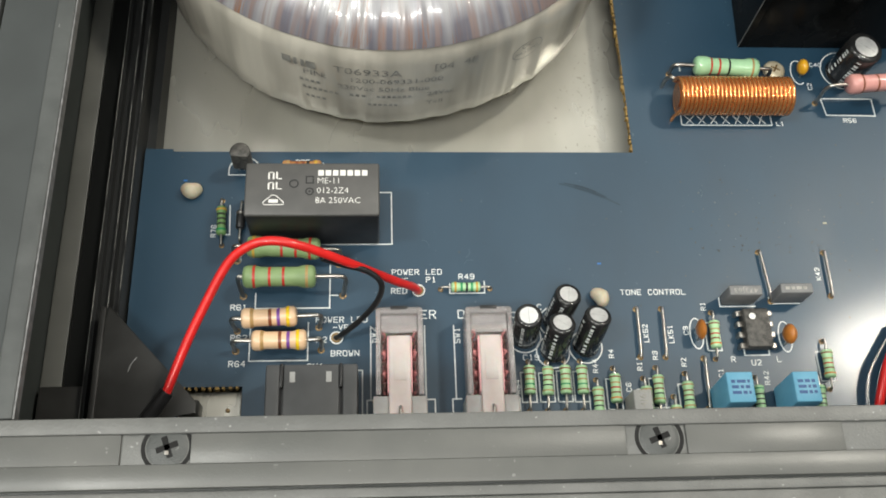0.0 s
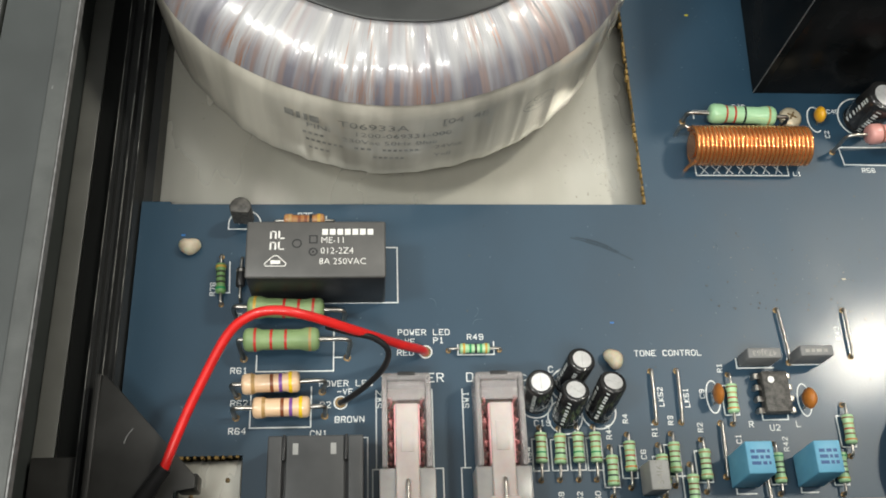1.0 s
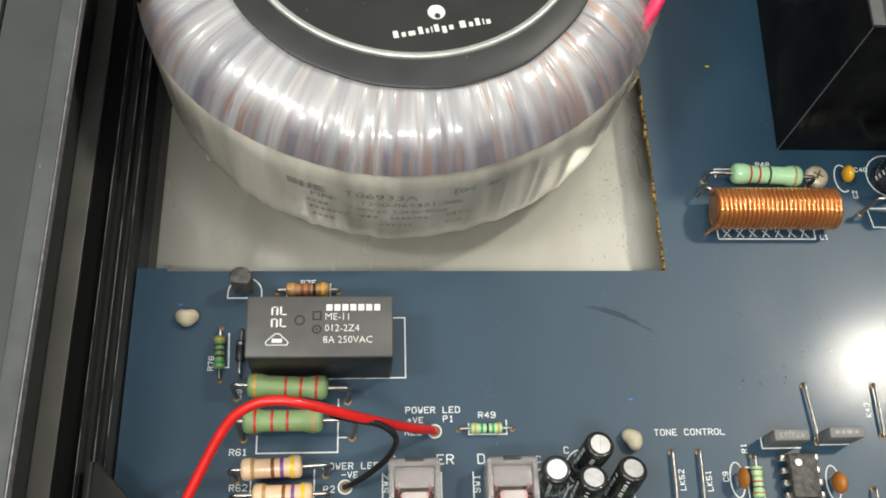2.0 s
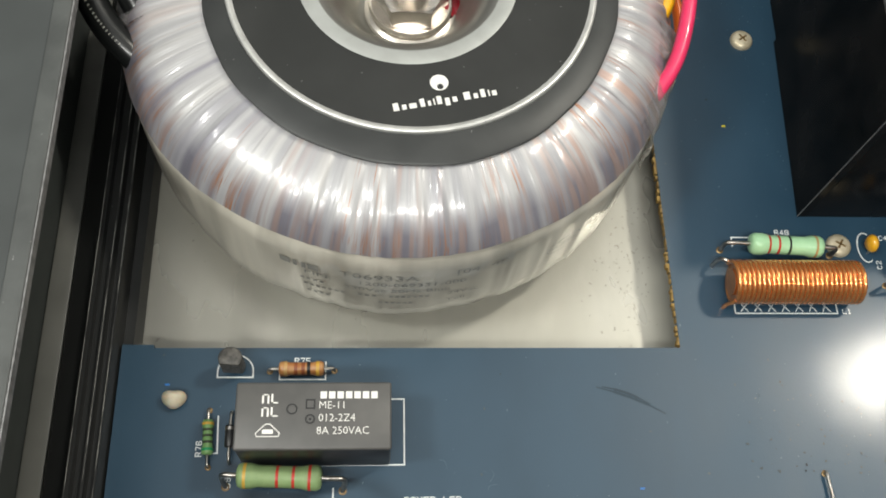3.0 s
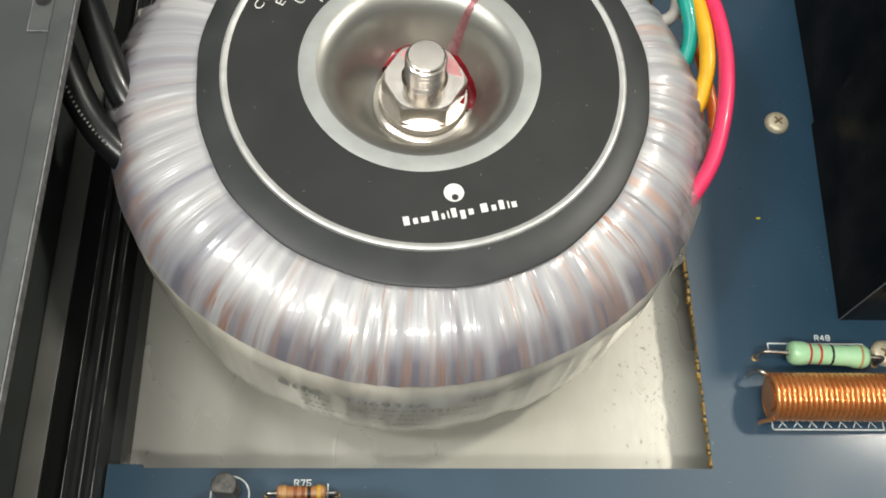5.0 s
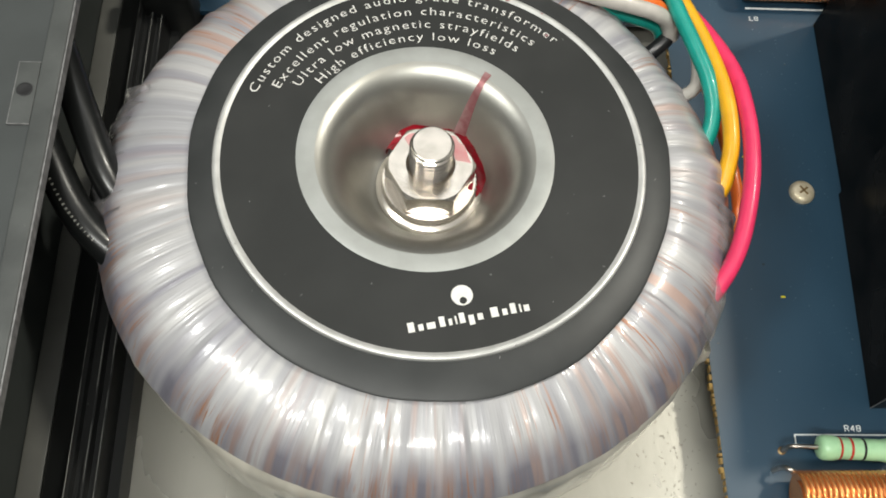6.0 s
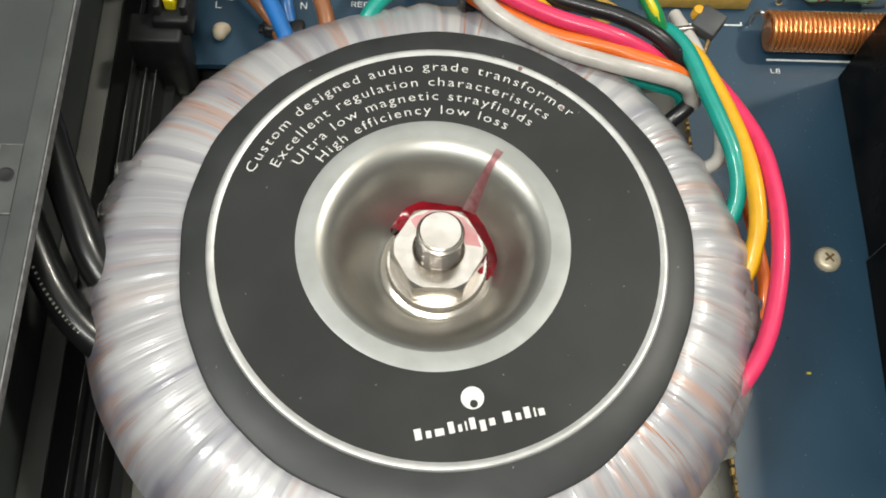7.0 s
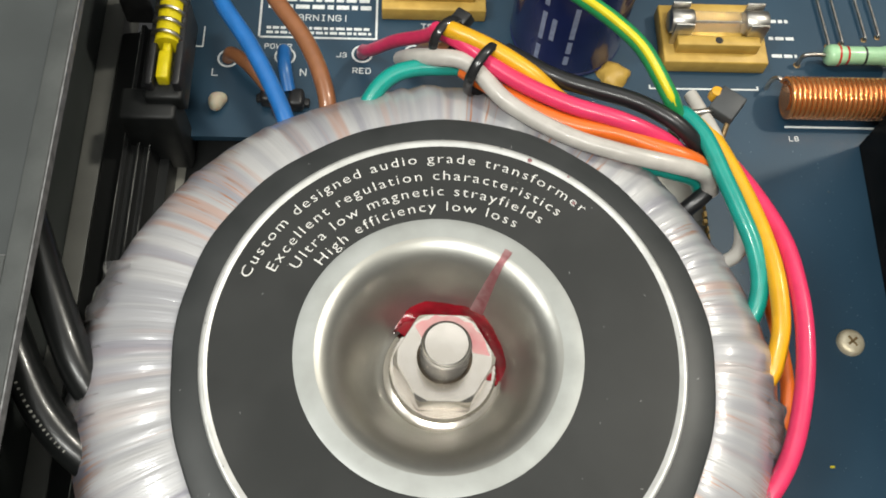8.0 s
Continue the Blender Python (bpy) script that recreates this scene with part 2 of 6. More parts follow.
M_clip = material("bright_tin_clip", (0.62, 0.60, 0.56), 0.38, 1.0, color2=(0.48, 0.46, 0.42), scale=500)
M_edge = material("worn_steel_edge", (0.24, 0.24, 0.24), 0.45, 0.3, color2=(0.14, 0.14, 0.14), scale=700)
M_rail = material("black_rail", (0.015, 0.016, 0.016), 0.42, spec=0.4, color2=(0.020, 0.021, 0.021), scale=250, specks=(0.09, 0.09, 0.085), speck_scale=1700, speck_cut=0.75, stretch=(1, 0.1, 1))
M_wallgrey = material("grey_side_steel", (0.15, 0.152, 0.140), 0.38, color2=(0.115, 0.117, 0.108), scale=60, rough2=0.42)
M_blackgloss = material("black_gloss_sheet", (0.004, 0.0045, 0.0045), 0.16, spec=0.06, color2=(0.012, 0.012, 0.012), scale=80, specks=(0.10, 0.10, 0.10), speck_scale=1300, speck_cut=0.82, rough2=0.30)
M_blackplastic = material("black_plastic", (0.014, 0.014, 0.015), 0.38, color2=(0.02, 0.02, 0.021), scale=400, bump=0.1, bump_scale=4000, bump_far=0.0001)
M_greyplastic = material("dark_grey_plastic", (0.062, 0.064, 0.066), 0.5, color2=(0.05, 0.052, 0.054), scale=200, bump=0.12, bump_scale=5000, bump_far=0.0001)
M_relaytop = material("relay_plastic", (0.088, 0.086, 0.083), 0.42, color2=(0.074, 0.073, 0.071), scale=200, bump=0.12, bump_scale=5000, bump_far=0.0001)
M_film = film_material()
# Near-black that puts the darkness of the screw recesses into the colour.
M_hole = material("recess_black", (0.006, 0.006, 0.006), 0.8, color2=(0.01, 0.01, 0.01))
M_flap = material("wrinkled_clear_film", (0.86, 0.85, 0.85), 0.14, color2=(0.8, 0.79, 0.8), scale=300, trans=0.9, ior=1.12, bump=0.3, bump_scale=500)
# color2 puts the patches of shadow seen through the film into the paper's colour.
M_paper = material("beige_paper_under_film", (0.62, 0.585, 0.50), 0.35, color2=(0.30, 0.28, 0.235), scale=90, coat=0.7, bump=0.25, bump_scale=260, stretch=(1, 1, 0.15), blend=(0.38, 0.68))
M_rubber = material("dark_rubber_pad", (0.024, 0.026, 0.026), 0.42, spec=0.42, color2=(0.034, 0.036, 0.036), scale=120, specks=(0.10, 0.10, 0.10), speck_scale=900, speck_cut=0.80)
M_label = material("black_printed_steel", (0.018, 0.019, 0.018), 0.34, spec=0.42, color2=(0.024, 0.025, 0.024), scale=90, rough2=0.42, specks=(0.12, 0.12, 0.12), speck_scale=800, speck_cut=0.80)
M_rim = material("plain_steel_rim", (0.60, 0.60, 0.58), 0.36, 0.5, scale=300)
M_dish = material("spun_steel", (0.43, 0.43, 0.405), 0.33, 0.92, color2=(0.35, 0.345, 0.315), scale=70, detail=5, rough2=0.42, bump=0.04, bump_scale=900)
M_dishrim = material("galvanised_rim", (0.40, 0.412, 0.40), 0.46, 0.45, color2=(0.33, 0.34, 0.325), scale=130, detail=5, rough2=0.58, bump=0.05, bump_scale=900)
M_nickel = material("nickel_plating", (0.66, 0.615, 0.56), 0.17, 1.0, color2=(0.58, 0.54, 0.485), scale=300, rough2=0.24)
M_tin = material("tinned_wire", (0.52, 0.50, 0.47), 0.34, 1.0, color2=(0.36, 0.33, 0.29), scale=700)
M_solder = material("solder_flux_ring", (0.30, 0.20, 0.09), 0.4, 0.5, color2=(0.14, 0.09, 0.04), scale=1200)
M_white = material("white_marking", (0.74, 0.73, 0.70), 0.5, color2=(0.66, 0.65, 0.62), scale=900)
M_redlac = material("red_lacquer", (0.22, 0.004, 0.012), 0.13, color2=(0.11, 0.002, 0.006), scale=300)
M_pinklac = material("thin_red_lacquer", (0.62, 0.24, 0.25), 0.3, 0.3, color2=(0.60, 0.36, 0.34), scale=300, coat=0.4)
M_drip = material("dried_red_lacquer", (0.22, 0.075, 0.08), 0.35, 0.3, color2=(0.33, 0.2, 0.2), scale=500)
M_copper = material("enamelled_copper", (0.80, 0.34, 0.115), 0.22, 0.75, color2=(0.66, 0.25, 0.075), scale=150, coat=0.5)
M_alu = material("bare_aluminium", (0.80, 0.80, 0.79), 0.35, 0.55, scale=600)
M_sleeve = material("black_shrink_sleeve", (0.012, 0.012, 0.013), 0.18, color2=(0.02, 0.02, 0.02), scale=300, coat=0.4)
M_bluesleeve = material("navy_shrink_sleeve", (0.010, 0.014, 0.075), 0.2, color2=(0.014, 0.02, 0.10), scale=100, coat=0.4)
M_resgreen = material("pale_green_lacquer", (0.38, 0.60, 0.34), 0.35, color2=(0.32, 0.54, 0.29), scale=600, bump=0.1, bump_scale=1500, coat=0.2)
M_respgreen = material("mint_lacquer", (0.38, 0.63, 0.37), 0.3, color2=(0.33, 0.57, 0.33), scale=500, bump=0.1, bump_scale=900, coat=0.3)
M_resolive = material("matt_green_cement", (0.22, 0.31, 0.14), 0.5, color2=(0.185, 0.275, 0.12), scale=400, bump=0.15, bump_scale=1500)
M_resbeige = material("beige_lacquer", (0.72, 0.50, 0.32), 0.3, color2=(0.68, 0.46, 0.28), scale=400, coat=0.4)
M_resbrown = material("amber_lacquer", (0.30, 0.115, 0.035), 0.35, color2=(0.38, 0.2, 0.08), scale=900, coat=0.3)
M_respink = material("pink_lacquer", (0.62, 0.30, 0.27), 0.35, color2=(0.56, 0.27, 0.24), scale=500, coat=0.2)
M_resdarkgreen = material("leaf_green_lacquer", (0.15, 0.29, 0.10), 0.35, color2=(0.18, 0.32, 0.12), scale=600, coat=0.3)
M_nylon = material("ivory_nylon", (0.50, 0.45, 0.34), 0.5, color2=(0.40, 0.35, 0.25), scale=500, bump=0.3, bump_scale=700, sss=0.3)
M_bluecap = material("sky_blue_plastic", (0.15, 0.42, 0.60), 0.42, color2=(0.125, 0.37, 0.55), scale=300)
M_filmgrey = material("grey_plastic_box", (0.19, 0.19, 0.19), 0.5, color2=(0.16, 0.16, 0.16), scale=300)
M_c6grey = material("light_grey_plastic_box", (0.34, 0.34, 0.33), 0.5, color2=(0.30, 0.30, 0.29), scale=300)
M_ceramic = material("orange_ceramic", (0.42, 0.15, 0.025), 0.4, color2=(0.34, 0.12, 0.02), scale=700, bump=0.2, bump_scale=1200, coat=0.2)
M_yellowcap = material("yellow_epoxy", (0.72, 0.38, 0.02), 0.35, color2=(0.62, 0.30, 0.015), scale=600, coat=0.3)
M_chip = material("worn_black_epoxy", (0.028, 0.027, 0.025), 0.45, color2=(0.085, 0.080, 0.072), scale=900, bump=0.4, bump_scale=2500)
M_clear = material("smoky_clear_plastic", (0.80, 0.77, 0.765), 0.2, color2=(0.70, 0.665, 0.66), scale=300, trans=0.76, ior=1.25)
M_plunger = material("translucent_white_plastic", (0.54, 0.48, 0.455), 0.4, color2=(0.48, 0.405, 0.385), scale=200, sss=0.2)
M_redinside = material("red_contact_carrier", (0.62, 0.27, 0.26), 0.4, color2=(0.46, 0.19, 0.19), scale=800)
M_fusebase = material("tan_phenolic", (0.52, 0.335, 0.075), 0.45, color2=(0.43, 0.27, 0.055), scale=300)
M_glass = material("clear_glass", (0.9, 0.9, 0.88), 0.03, trans=0.95, ior=1.45, color2=(0.9, 0.9, 0.88))


def paint(name, color, rough=0.35, coat=0.25):
    return material(name, color, rough, color2=tuple(c * 0.86 for c in color), scale=350, coat=coat, bump=0.05, bump_scale=500)


W_red = paint("red_insulation", (0.66, 0.018, 0.016))
W_pink = paint("magenta_insulation", (0.70, 0.034, 0.115))
W_orange = paint("orange_insulation", (0.72, 0.14, 0.015))
W_white = paint("pale_grey_insulation", (0.50, 0.47, 0.43))
W_teal = paint("teal_insulation", (0.005, 0.29, 0.235))
W_yellow = paint("yellow_insulation", (0.74, 0.38, 0.012))
W_black = paint("black_insulation", (0.013, 0.013, 0.014))
W_blue = paint("blue_insulation", (0.018, 0.14, 0.42))
W_brown = paint("brown_insulation", (0.26, 0.105, 0.045))
W_green = paint("green_insulation", (0.02, 0.27, 0.08))
W_lemon = paint("lemon_stripe", (0.70, 0.60, 0.02))
BAND = {k: material("band_" + k, c, 0.4, color2=tuple(x * 0.8 for x in c), scale=800) for k, c in {
    "red": (0.45, 0.03, 0.02), "brown": (0.21, 0.06, 0.022), "gold": (0.55, 0.33, 0.05), "black": (0.015, 0.015, 0.015), "violet": (0.18, 0.06, 0.30),
    "yellow": (0.75, 0.50, 0.01), "orange": (0.60, 0.17, 0.02), "green": (0.02, 0.28, 0.10), "tan": (0.42, 0.26, 0.10), "dark": (0.04, 0.05, 0.03)}.items()}

# ---- setting: chassis, panels, board ----
finish("floor", box(-66.9, 170, 0, 340, -10.2, -9), M_plate)
tagged(bpy.data.objects["floor"], "pale zinc-plated steel chassis floor under the board", "chassis floor", kind="structure")

fr = thing("trim", 0, 0, 0, "dark grey painted steel front frame with two screws", "front frame", kind="structure")
part("frame_rear_lip", box(-118, 170, 41.46, 44.0, 40, 49.0, 0.15), M_case, fr)
part("frame_strip", box(-118, 170, 33.0, 36.68, 40, 48.62, 0.1), M_strip, fr)
for x0, x1 in ((-118, -54.0), (-43.2, 26.0), (36.0, 62.4)):
    part("frame_strip", box(x0, x1, 36.69, 41.44, 40, 48.62, 0.1), M_strip, fr)
for x0, x1 in ((-53.98, -43.22), (26.02, 35.98), (62.42, 170)):
    part("screw_pocket", box(x0, x1, 36.69, 41.44, 40, 48.2, 0.05), M_case, fr)
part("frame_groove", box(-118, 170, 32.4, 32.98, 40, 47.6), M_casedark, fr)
part("frame_front_lip", box(-118, 170, 30.9, 32.38, 40, 48.7, 0.12), M_case, fr)
part("frame_step", box(-118, 170, 2, 30.88, 36, 48.2, 0.3), M_case, fr)
finish("wall_front", box(-118, 170, 16, 20, -12, 36), M_casedark)
tagged(bpy.data.objects["wall_front"], "dark painted steel front wall of the case", "case wall", kind="structure")


def panel_screw(x, y, z):
    s = thing("panel_screw", x, y, z, "black countersunk cross-head screw in the front frame", "screw", group="front frame screws")
    part("countersink", ring_band(3.4, 4.05, -0.3, 0.02, 44), M_hole, s)
    part("head", lathe([(0, -1.2), (3.1, -0.6), (3.25, 0.0), (2.8, 0.20), (0, 0.26)], 32), M_casedark, s)
    for k in (0, 90):
        b = box(-1.75, 1.75, -0.48, 0.48, 0.20, 0.30, 0.05)
        b.transform(pose(0, 0, 0, 0, 0, k + 20))
        part("cross_slot", b, M_hole, s)
    part("worn_spot", box(-0.3, 0.3, -1.2, -0.6, 0.29, 0.33), M_tin, s)


panel_screw(-46.9, 39.4, 48.25)
panel_screw(31.6, 39.4, 48.25)

fl = thing("trim", 0, 0, 0, "grey painted steel side flange with a recessed panel", "side flange", kind="structure")
part("flange_lip", box(-74.4, -71.0, 44.2, 330, 46.8, 49.0, 0.25), M_lip, fl)
part("flange_edge", box(-71.0, -70.75, 44.2, 330, 46.9, 48.8), M_edge, fl, "bare worn metal edge")
part("flange_panel", box(-84.3, -74.4, 55.0, 184.6, 46.8, 48.45), M_flange, fl)
part("flange_panel", box(-84.3, -77.9, 184.6, 196.4, 46.8, 48.45), M_flange, fl)
tab = prism([(-77.9, 184.6), (-74.4, 184.6), (-74.4, 196.4), (-77.9, 196.4)], 46.8, 48.95, bevel=0.15)
part("flange_tab", tab, M_lip, fl)
for x0, x1, y0, y1 in ((-78.0, -77.85, 184.6, 196.4), (-78.0, -74.4, 184.45, 184.6), (-78.0, -74.4, 196.4, 196.55)):
    part("tab_edge", box(x0, x1, y0, y1, 46.8, 48.9), M_edge, fl, "bare worn metal edge")
part("flange_panel", box(-84.3, -74.4, 196.4, 330, 46.8, 48.45), M_flange, fl)
part("flange_corner", box(-84.3, -74.4, 44.2, 55.0, 46.8, 48.95, 0.15), M_case, fl)
part("screw_hole", lathe([(0, -0.02), (0.95, -0.02), (1.25, 0.05), (1.35, 0.0), (1.35, -0.05)], 20, Matrix.Translation((-76.2, 191.0, 49.0))), M_blackplastic, fl)
finish("wall_outer", box(-118, -84.9, 44.2, 330, 46.8, 49.0, 0.3), M_casedark)
tagged(bpy.data.objects["wall_outer"], "dark grey painted steel side cover of the case", "case side", kind="structure")
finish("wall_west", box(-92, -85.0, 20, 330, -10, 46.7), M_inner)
tagged(bpy.data.objects["wall_west"], "dark painted inner side wall of the case, shade put into its colour", "case wall", kind="structure")
finish("baseboard", box(-84.95, -80.2, 56, 330, -10, 0.5, 0.4), M_wallgrey)
tagged(bpy.data.objects["baseboard"], "lighter grey steel upstand along the side wall", "steel upstand", kind="structure")
finish("wall_north", box(-92, 170, 330, 334, -10, 49), M_casedark)
tagged(bpy.data.objects["wall_north"], "dark painted steel rear wall of the case", "case wall", kind="structure")
finish("wall_east", box(166, 170, 20, 330, -10, 49), M_casedark)
tagged(bpy.data.objects["wall_east"], "dark painted steel far side wall of the case", "case wall", kind="structure")

M_worn = material("scuffed_edge", (0.30, 0.30, 0.28), 0.45, 0.2, color2=(0.04, 0.04, 0.04), scale=500, detail=5, blend=(0.42, 0.58), stretch=(1, 0.25, 1))
# Raised plate added under the cut-out so the chassis floor there looks lit.
tab = thing("lit_floor_patch", -49.5, 52, -3.4, "pale zinc-plated plate added under the board cut-out as lit chassis floor", "steel tab")
part("patch_plate", box(-6.2, 6.4, -22, 10.3, 0, 1.0, 0.2), M_plate, tab)
part("patch_foot", box(-6.2, 6.4, -22, -21, -5.6, 0.2, 0.1), M_plate, tab)
for x, y in ((-3.6, 3.0), (3.6, 6.2)):
    part("rivet", lathe([(0, 0.3), (0.35, 0.25), (0.5, 0)], 12, Matrix.Translation((x, y, 1.0))), M_solder, tab)
rail = thing("side_rail", -74, 150, 0, "black ribbed plastic rail along the chassis side", "rail")
b = prism([(-5.9, -9), (-5.9, 1.2), (-5.2, 2.0), (-1.6, 2.6), (-1.0, 3.6), (-0.5, 5.2), (0.4, 5.2), (0.7, 3.8), (2.0, 3.8), (2.3, 5.0), (2.9, 5.0), (3.2, 3.2), (4.2, 3.2), (4.5, 4.4), (4.9, 4.4), (5.1, 1.6), (5.3, -1.8), (7.4, -1.8), (7.4, -9)], -98, 122)
b.transform(Matrix(((1, 0, 0, 0), (0, 0, 1, 0), (0, 1, 0, 0), (0, 0, 0, 1))))
part("profile", b, M_rail, rail)
for x, z in ((-0.5, 5.2), (2.6, 5.0), (4.6, 4.4)):
    part("worn_rib_edge", box(x - 0.07, x + 0.07, -98, 122, z - 0.05, z + 0.03), M_worn, rail)

# ---- circuit board ----
BOARD = [(-68.4, 20), (-56, 20), (-56, 62.8), (-42.8, 62.8), (-42.8, 20), (165, 20), (165, 329), (-66, 329), (-66, 246.8), (48.9, 246.8), (48.9, 120.4), (-62, 120.4), (-62, 121.1), (-68.4, 121.1)]
board = thing("circuit_board", 0, 0, 0, "large dark blue printed circuit board with white lettering", "circuit board")
part("board", prism(BOARD, -1.6, 0), M_board, board)
rng = random.Random(4)
b = None
y = 120.4
while y < 246:
    h = rng.uniform(0.5, 1.3)
    w = rng.choice((0.1, 0.3, 0.5, 0.65)) * rng.uniform(0.6, 1.1)
    b = box(48.86 - w, 48.9, y, y + h, -1.5, -0.05 - rng.random() * 0.2, bm=b)
    y += h + rng.choice((0.0, 0.3, 0.7))
part("broken_edge", b, M_fibre, board, "jagged tan fibre edge")
b = None
for k in range(9):
    x = -55.6 + k * 1.42
    b = box(x, x + rng.uniform(0.4, 1.0), 62.1 + rng.random() * 0.3, 62.8, -1.5, -0.06, bm=b)
part("broken_edge", b, M_fibre, board)


def outline(pts, closed=False, w=0.28):
    bm = None
    seq = list(pts) + ([pts[0]] if closed else [])
    for i, ((x0, y0), (x1, y1)) in enumerate(zip(seq, seq[1:])):
        d = Vector((x1 - x0, y1 - y0, 0))
        n = Vector((-d.y, d.x, 0)).normalized() * w / 2
        e = d.normalized() * w / 2
        own = bmesh.new()
        low = [own.verts.new(Vector((x0, y0, 0.01)) + n - e), own.verts.new(Vector((x0, y0, 0.01)) - n - e),
               own.verts.new(Vector((x1, y1, 0.01)) - n + e), own.verts.new(Vector((x1, y1, 0.01)) + n + e)]
        top = [own.verts.new(v.co + Vector((0, 0, 0.026 + 0.004 * (i % 3)))) for v in low]
        own.faces.new(top)
        for k in range(4):
            own.faces.new((low[k], low[(k + 1) % 4], top[(k + 1) % 4], top[k]))
        bm = join(bm, own)
    return part("printed_outline", bm, M_ink, board)


def circle(x, y, rx, ry=None, a0=0, a1=360, n=36, w=0.28):
    """A printed ring or arc of the board."""
    ry = ry or rx
    own = bmesh.new()
    rows = []
    for k in range(n + 1):
        c, d = math.cos(radians(a0 + (a1 - a0) * k / n)), math.sin(radians(a0 + (a1 - a0) * k / n))
        rows.append([own.verts.new((x + (rx + o) * c, y + (ry + o) * d, z)) for o, z in ((-w / 2, 0.0), (-w / 2, 0.035), (w / 2, 0.035), (w / 2, 0.0))])
    for p, q in zip(rows, rows[1:]):
        for i in range(3):
            own.faces.new((p[i], p[i + 1], q[i + 1], q[i]))
    bmesh.ops.remove_doubles(own, verts=own.verts[:], dist=0.001)
    return part("printed_outline", own, M_ink, board)


GLYPHS = dict(line.split("=") for line in """A=00 04 16 36 44 40/03 43
B=00 06 36 45 44 33 03/33 42 41 30 00
C=45 36 16 05 01 10 30 41
D=00 06 36 45 41 30 00
E=46 06 00 40/03 33
G=45 36 16 05 01 10 30 41 43 23
I=16 36/26 20/10 30
J=46 41 30 10 01
K=06 00/46 03 40
L=06 00 40
N=00 06 40 46
O=05 16 36 45 41 30 10 01 05
P=00 06 36 45 44 33 03
R=00 06 36 45 44 33 03/23 40
S=45 36 16 05 04 13 33 42 41 30 10 01
T=06 46/26 20
U=06 01 10 30 41 46
V=06 20 46
W=06 10 23 30 46
0=05 16 36 45 41 30 10 01 05
1=15 26 20/10 30
2=05 16 36 45 44 00 40
3=05 16 36 45 44 33 42 41 30 10 01/13 33
4=30 36 02 42
5=46 06 03 33 42 41 30 10 01
6=45 36 16 05 01 10 30 41 42 33 03
7=06 46 20
8=13 04 05 16 36 45 44 33 13 02 01 10 30 41 42 33
9=01 10 30 41 45 36 16 05 04 13 43
+=03 43/25 21
-=03 43
!=26 22/21 20
.=20 21""".splitlines())


def legend(text, x, y, size=1.5, rz=0):
    """Board lettering drawn with one thin stroke, as a plotter would, in wide capitals."""
    h = size * 0.8
    u, w = h / 6, 0.098 * (size / 1.5) ** 0.5
    wide = 1.06 * u
    total = (len(text) * 6.1 - 2.1) * wide
    own = bmesh.new()
    level = 0
    for i, ch in enumerate(text):
        for stroke in GLYPHS.get(ch, "").split("/"):
            pts = [Vector(((6.1 * i + int(q[0])) * wide - total / 2, int(q[1]) * u - h / 2, 0)) for q in stroke.split()]
            for p, q in zip(pts, pts[1:]):
                d = (q - p).normalized() * w * 0.8
                n = Vector((-d.y, d.x, 0)) / 0.8
                level = (level + 1) % 4
                up = Vector((0, 0, 0.030 + 0.003 * level))
                own.faces.new([own.verts.new(c + up) for c in (p - d + n, p - d - n, q + d - n, q + d + n)])
    own.transform(pose(x, y, 0, 0, 0, rz))
    return part("printed_legend", own, M_ink, board)


def bars(x, y, w, h, rows, parent, material, z=0.03, seed=1, name="printed_bar", rz=0):
    """Rows of plain bars for writing that cannot be read."""
    r = random.Random(seed)
    for k in range(rows):
        yy = h / 2 - (k + 0.5) * h / rows
        xx = -w / 2
        bm = None
        while xx < w / 2 - 0.3:
            n = min(r.uniform(0.5, 1.6) * h / rows, w / 2 - xx)
            bm = box(xx, xx + n, yy - 0.28 * h / rows, yy + 0.28 * h / rows, 0, 0.03, bm=bm)
            xx += n + 0.3 * h / rows
        if bm:
            bm.transform(pose(x, y, z, 0, 0, rz))
            part(name, bm, material, parent)


outline([(-13.0, 109.4), (-10.45, 109.4), (-10.45, 96.0), (-42, 96.0)])
outline([(-36.0, 115.0), (-36.0, 113.6), (-26.6, 113.6), (-26.6, 117.3)])
outline([(-47.8, 106.0), (-47.5, 98.6), (-49.5, 98.6)])
outline([(-40.9, 84), (-40.9, 80.5), (-24.5, 80.5), (-24.5, 91.5)])
outline([(-41.7, 76), (-41.7, 68.4), (-29.1, 68.4), (-29.1, 77)])
outline([(-22.7, 83.5), (-24.5, 83.5)])
outline([(2.5, 86.0), (2.5, 83.75), (10.4, 83.75), (10.4, 86.6)])
for x in (-15.5, 2.9):
    outline([(x - 0.7, 45), (x - 0.7, 59.3), (x + 1.2, 59.3)])
    outline([(x + 0.1, 59.5), (x + 0.1, 76)])
    outline([(x + 12.0, 76), (x + 12.0, 59.3), (x + 13.9, 59.3), (x + 13.9, 45)])
circle(-4.6, 84.5, 1.35)
circle(-22.9, 73.5, 1.35)
outline([(-17.2, 45), (-17.2, 66.0), (-19, 66.0)])
outline([(-48.6, 115.6), (-48.6, 114.1), (-41.4, 114.1), (-41.4, 115.6)])
circle(-45.0, 115.4, 3.6, 3.4, 0, 180)
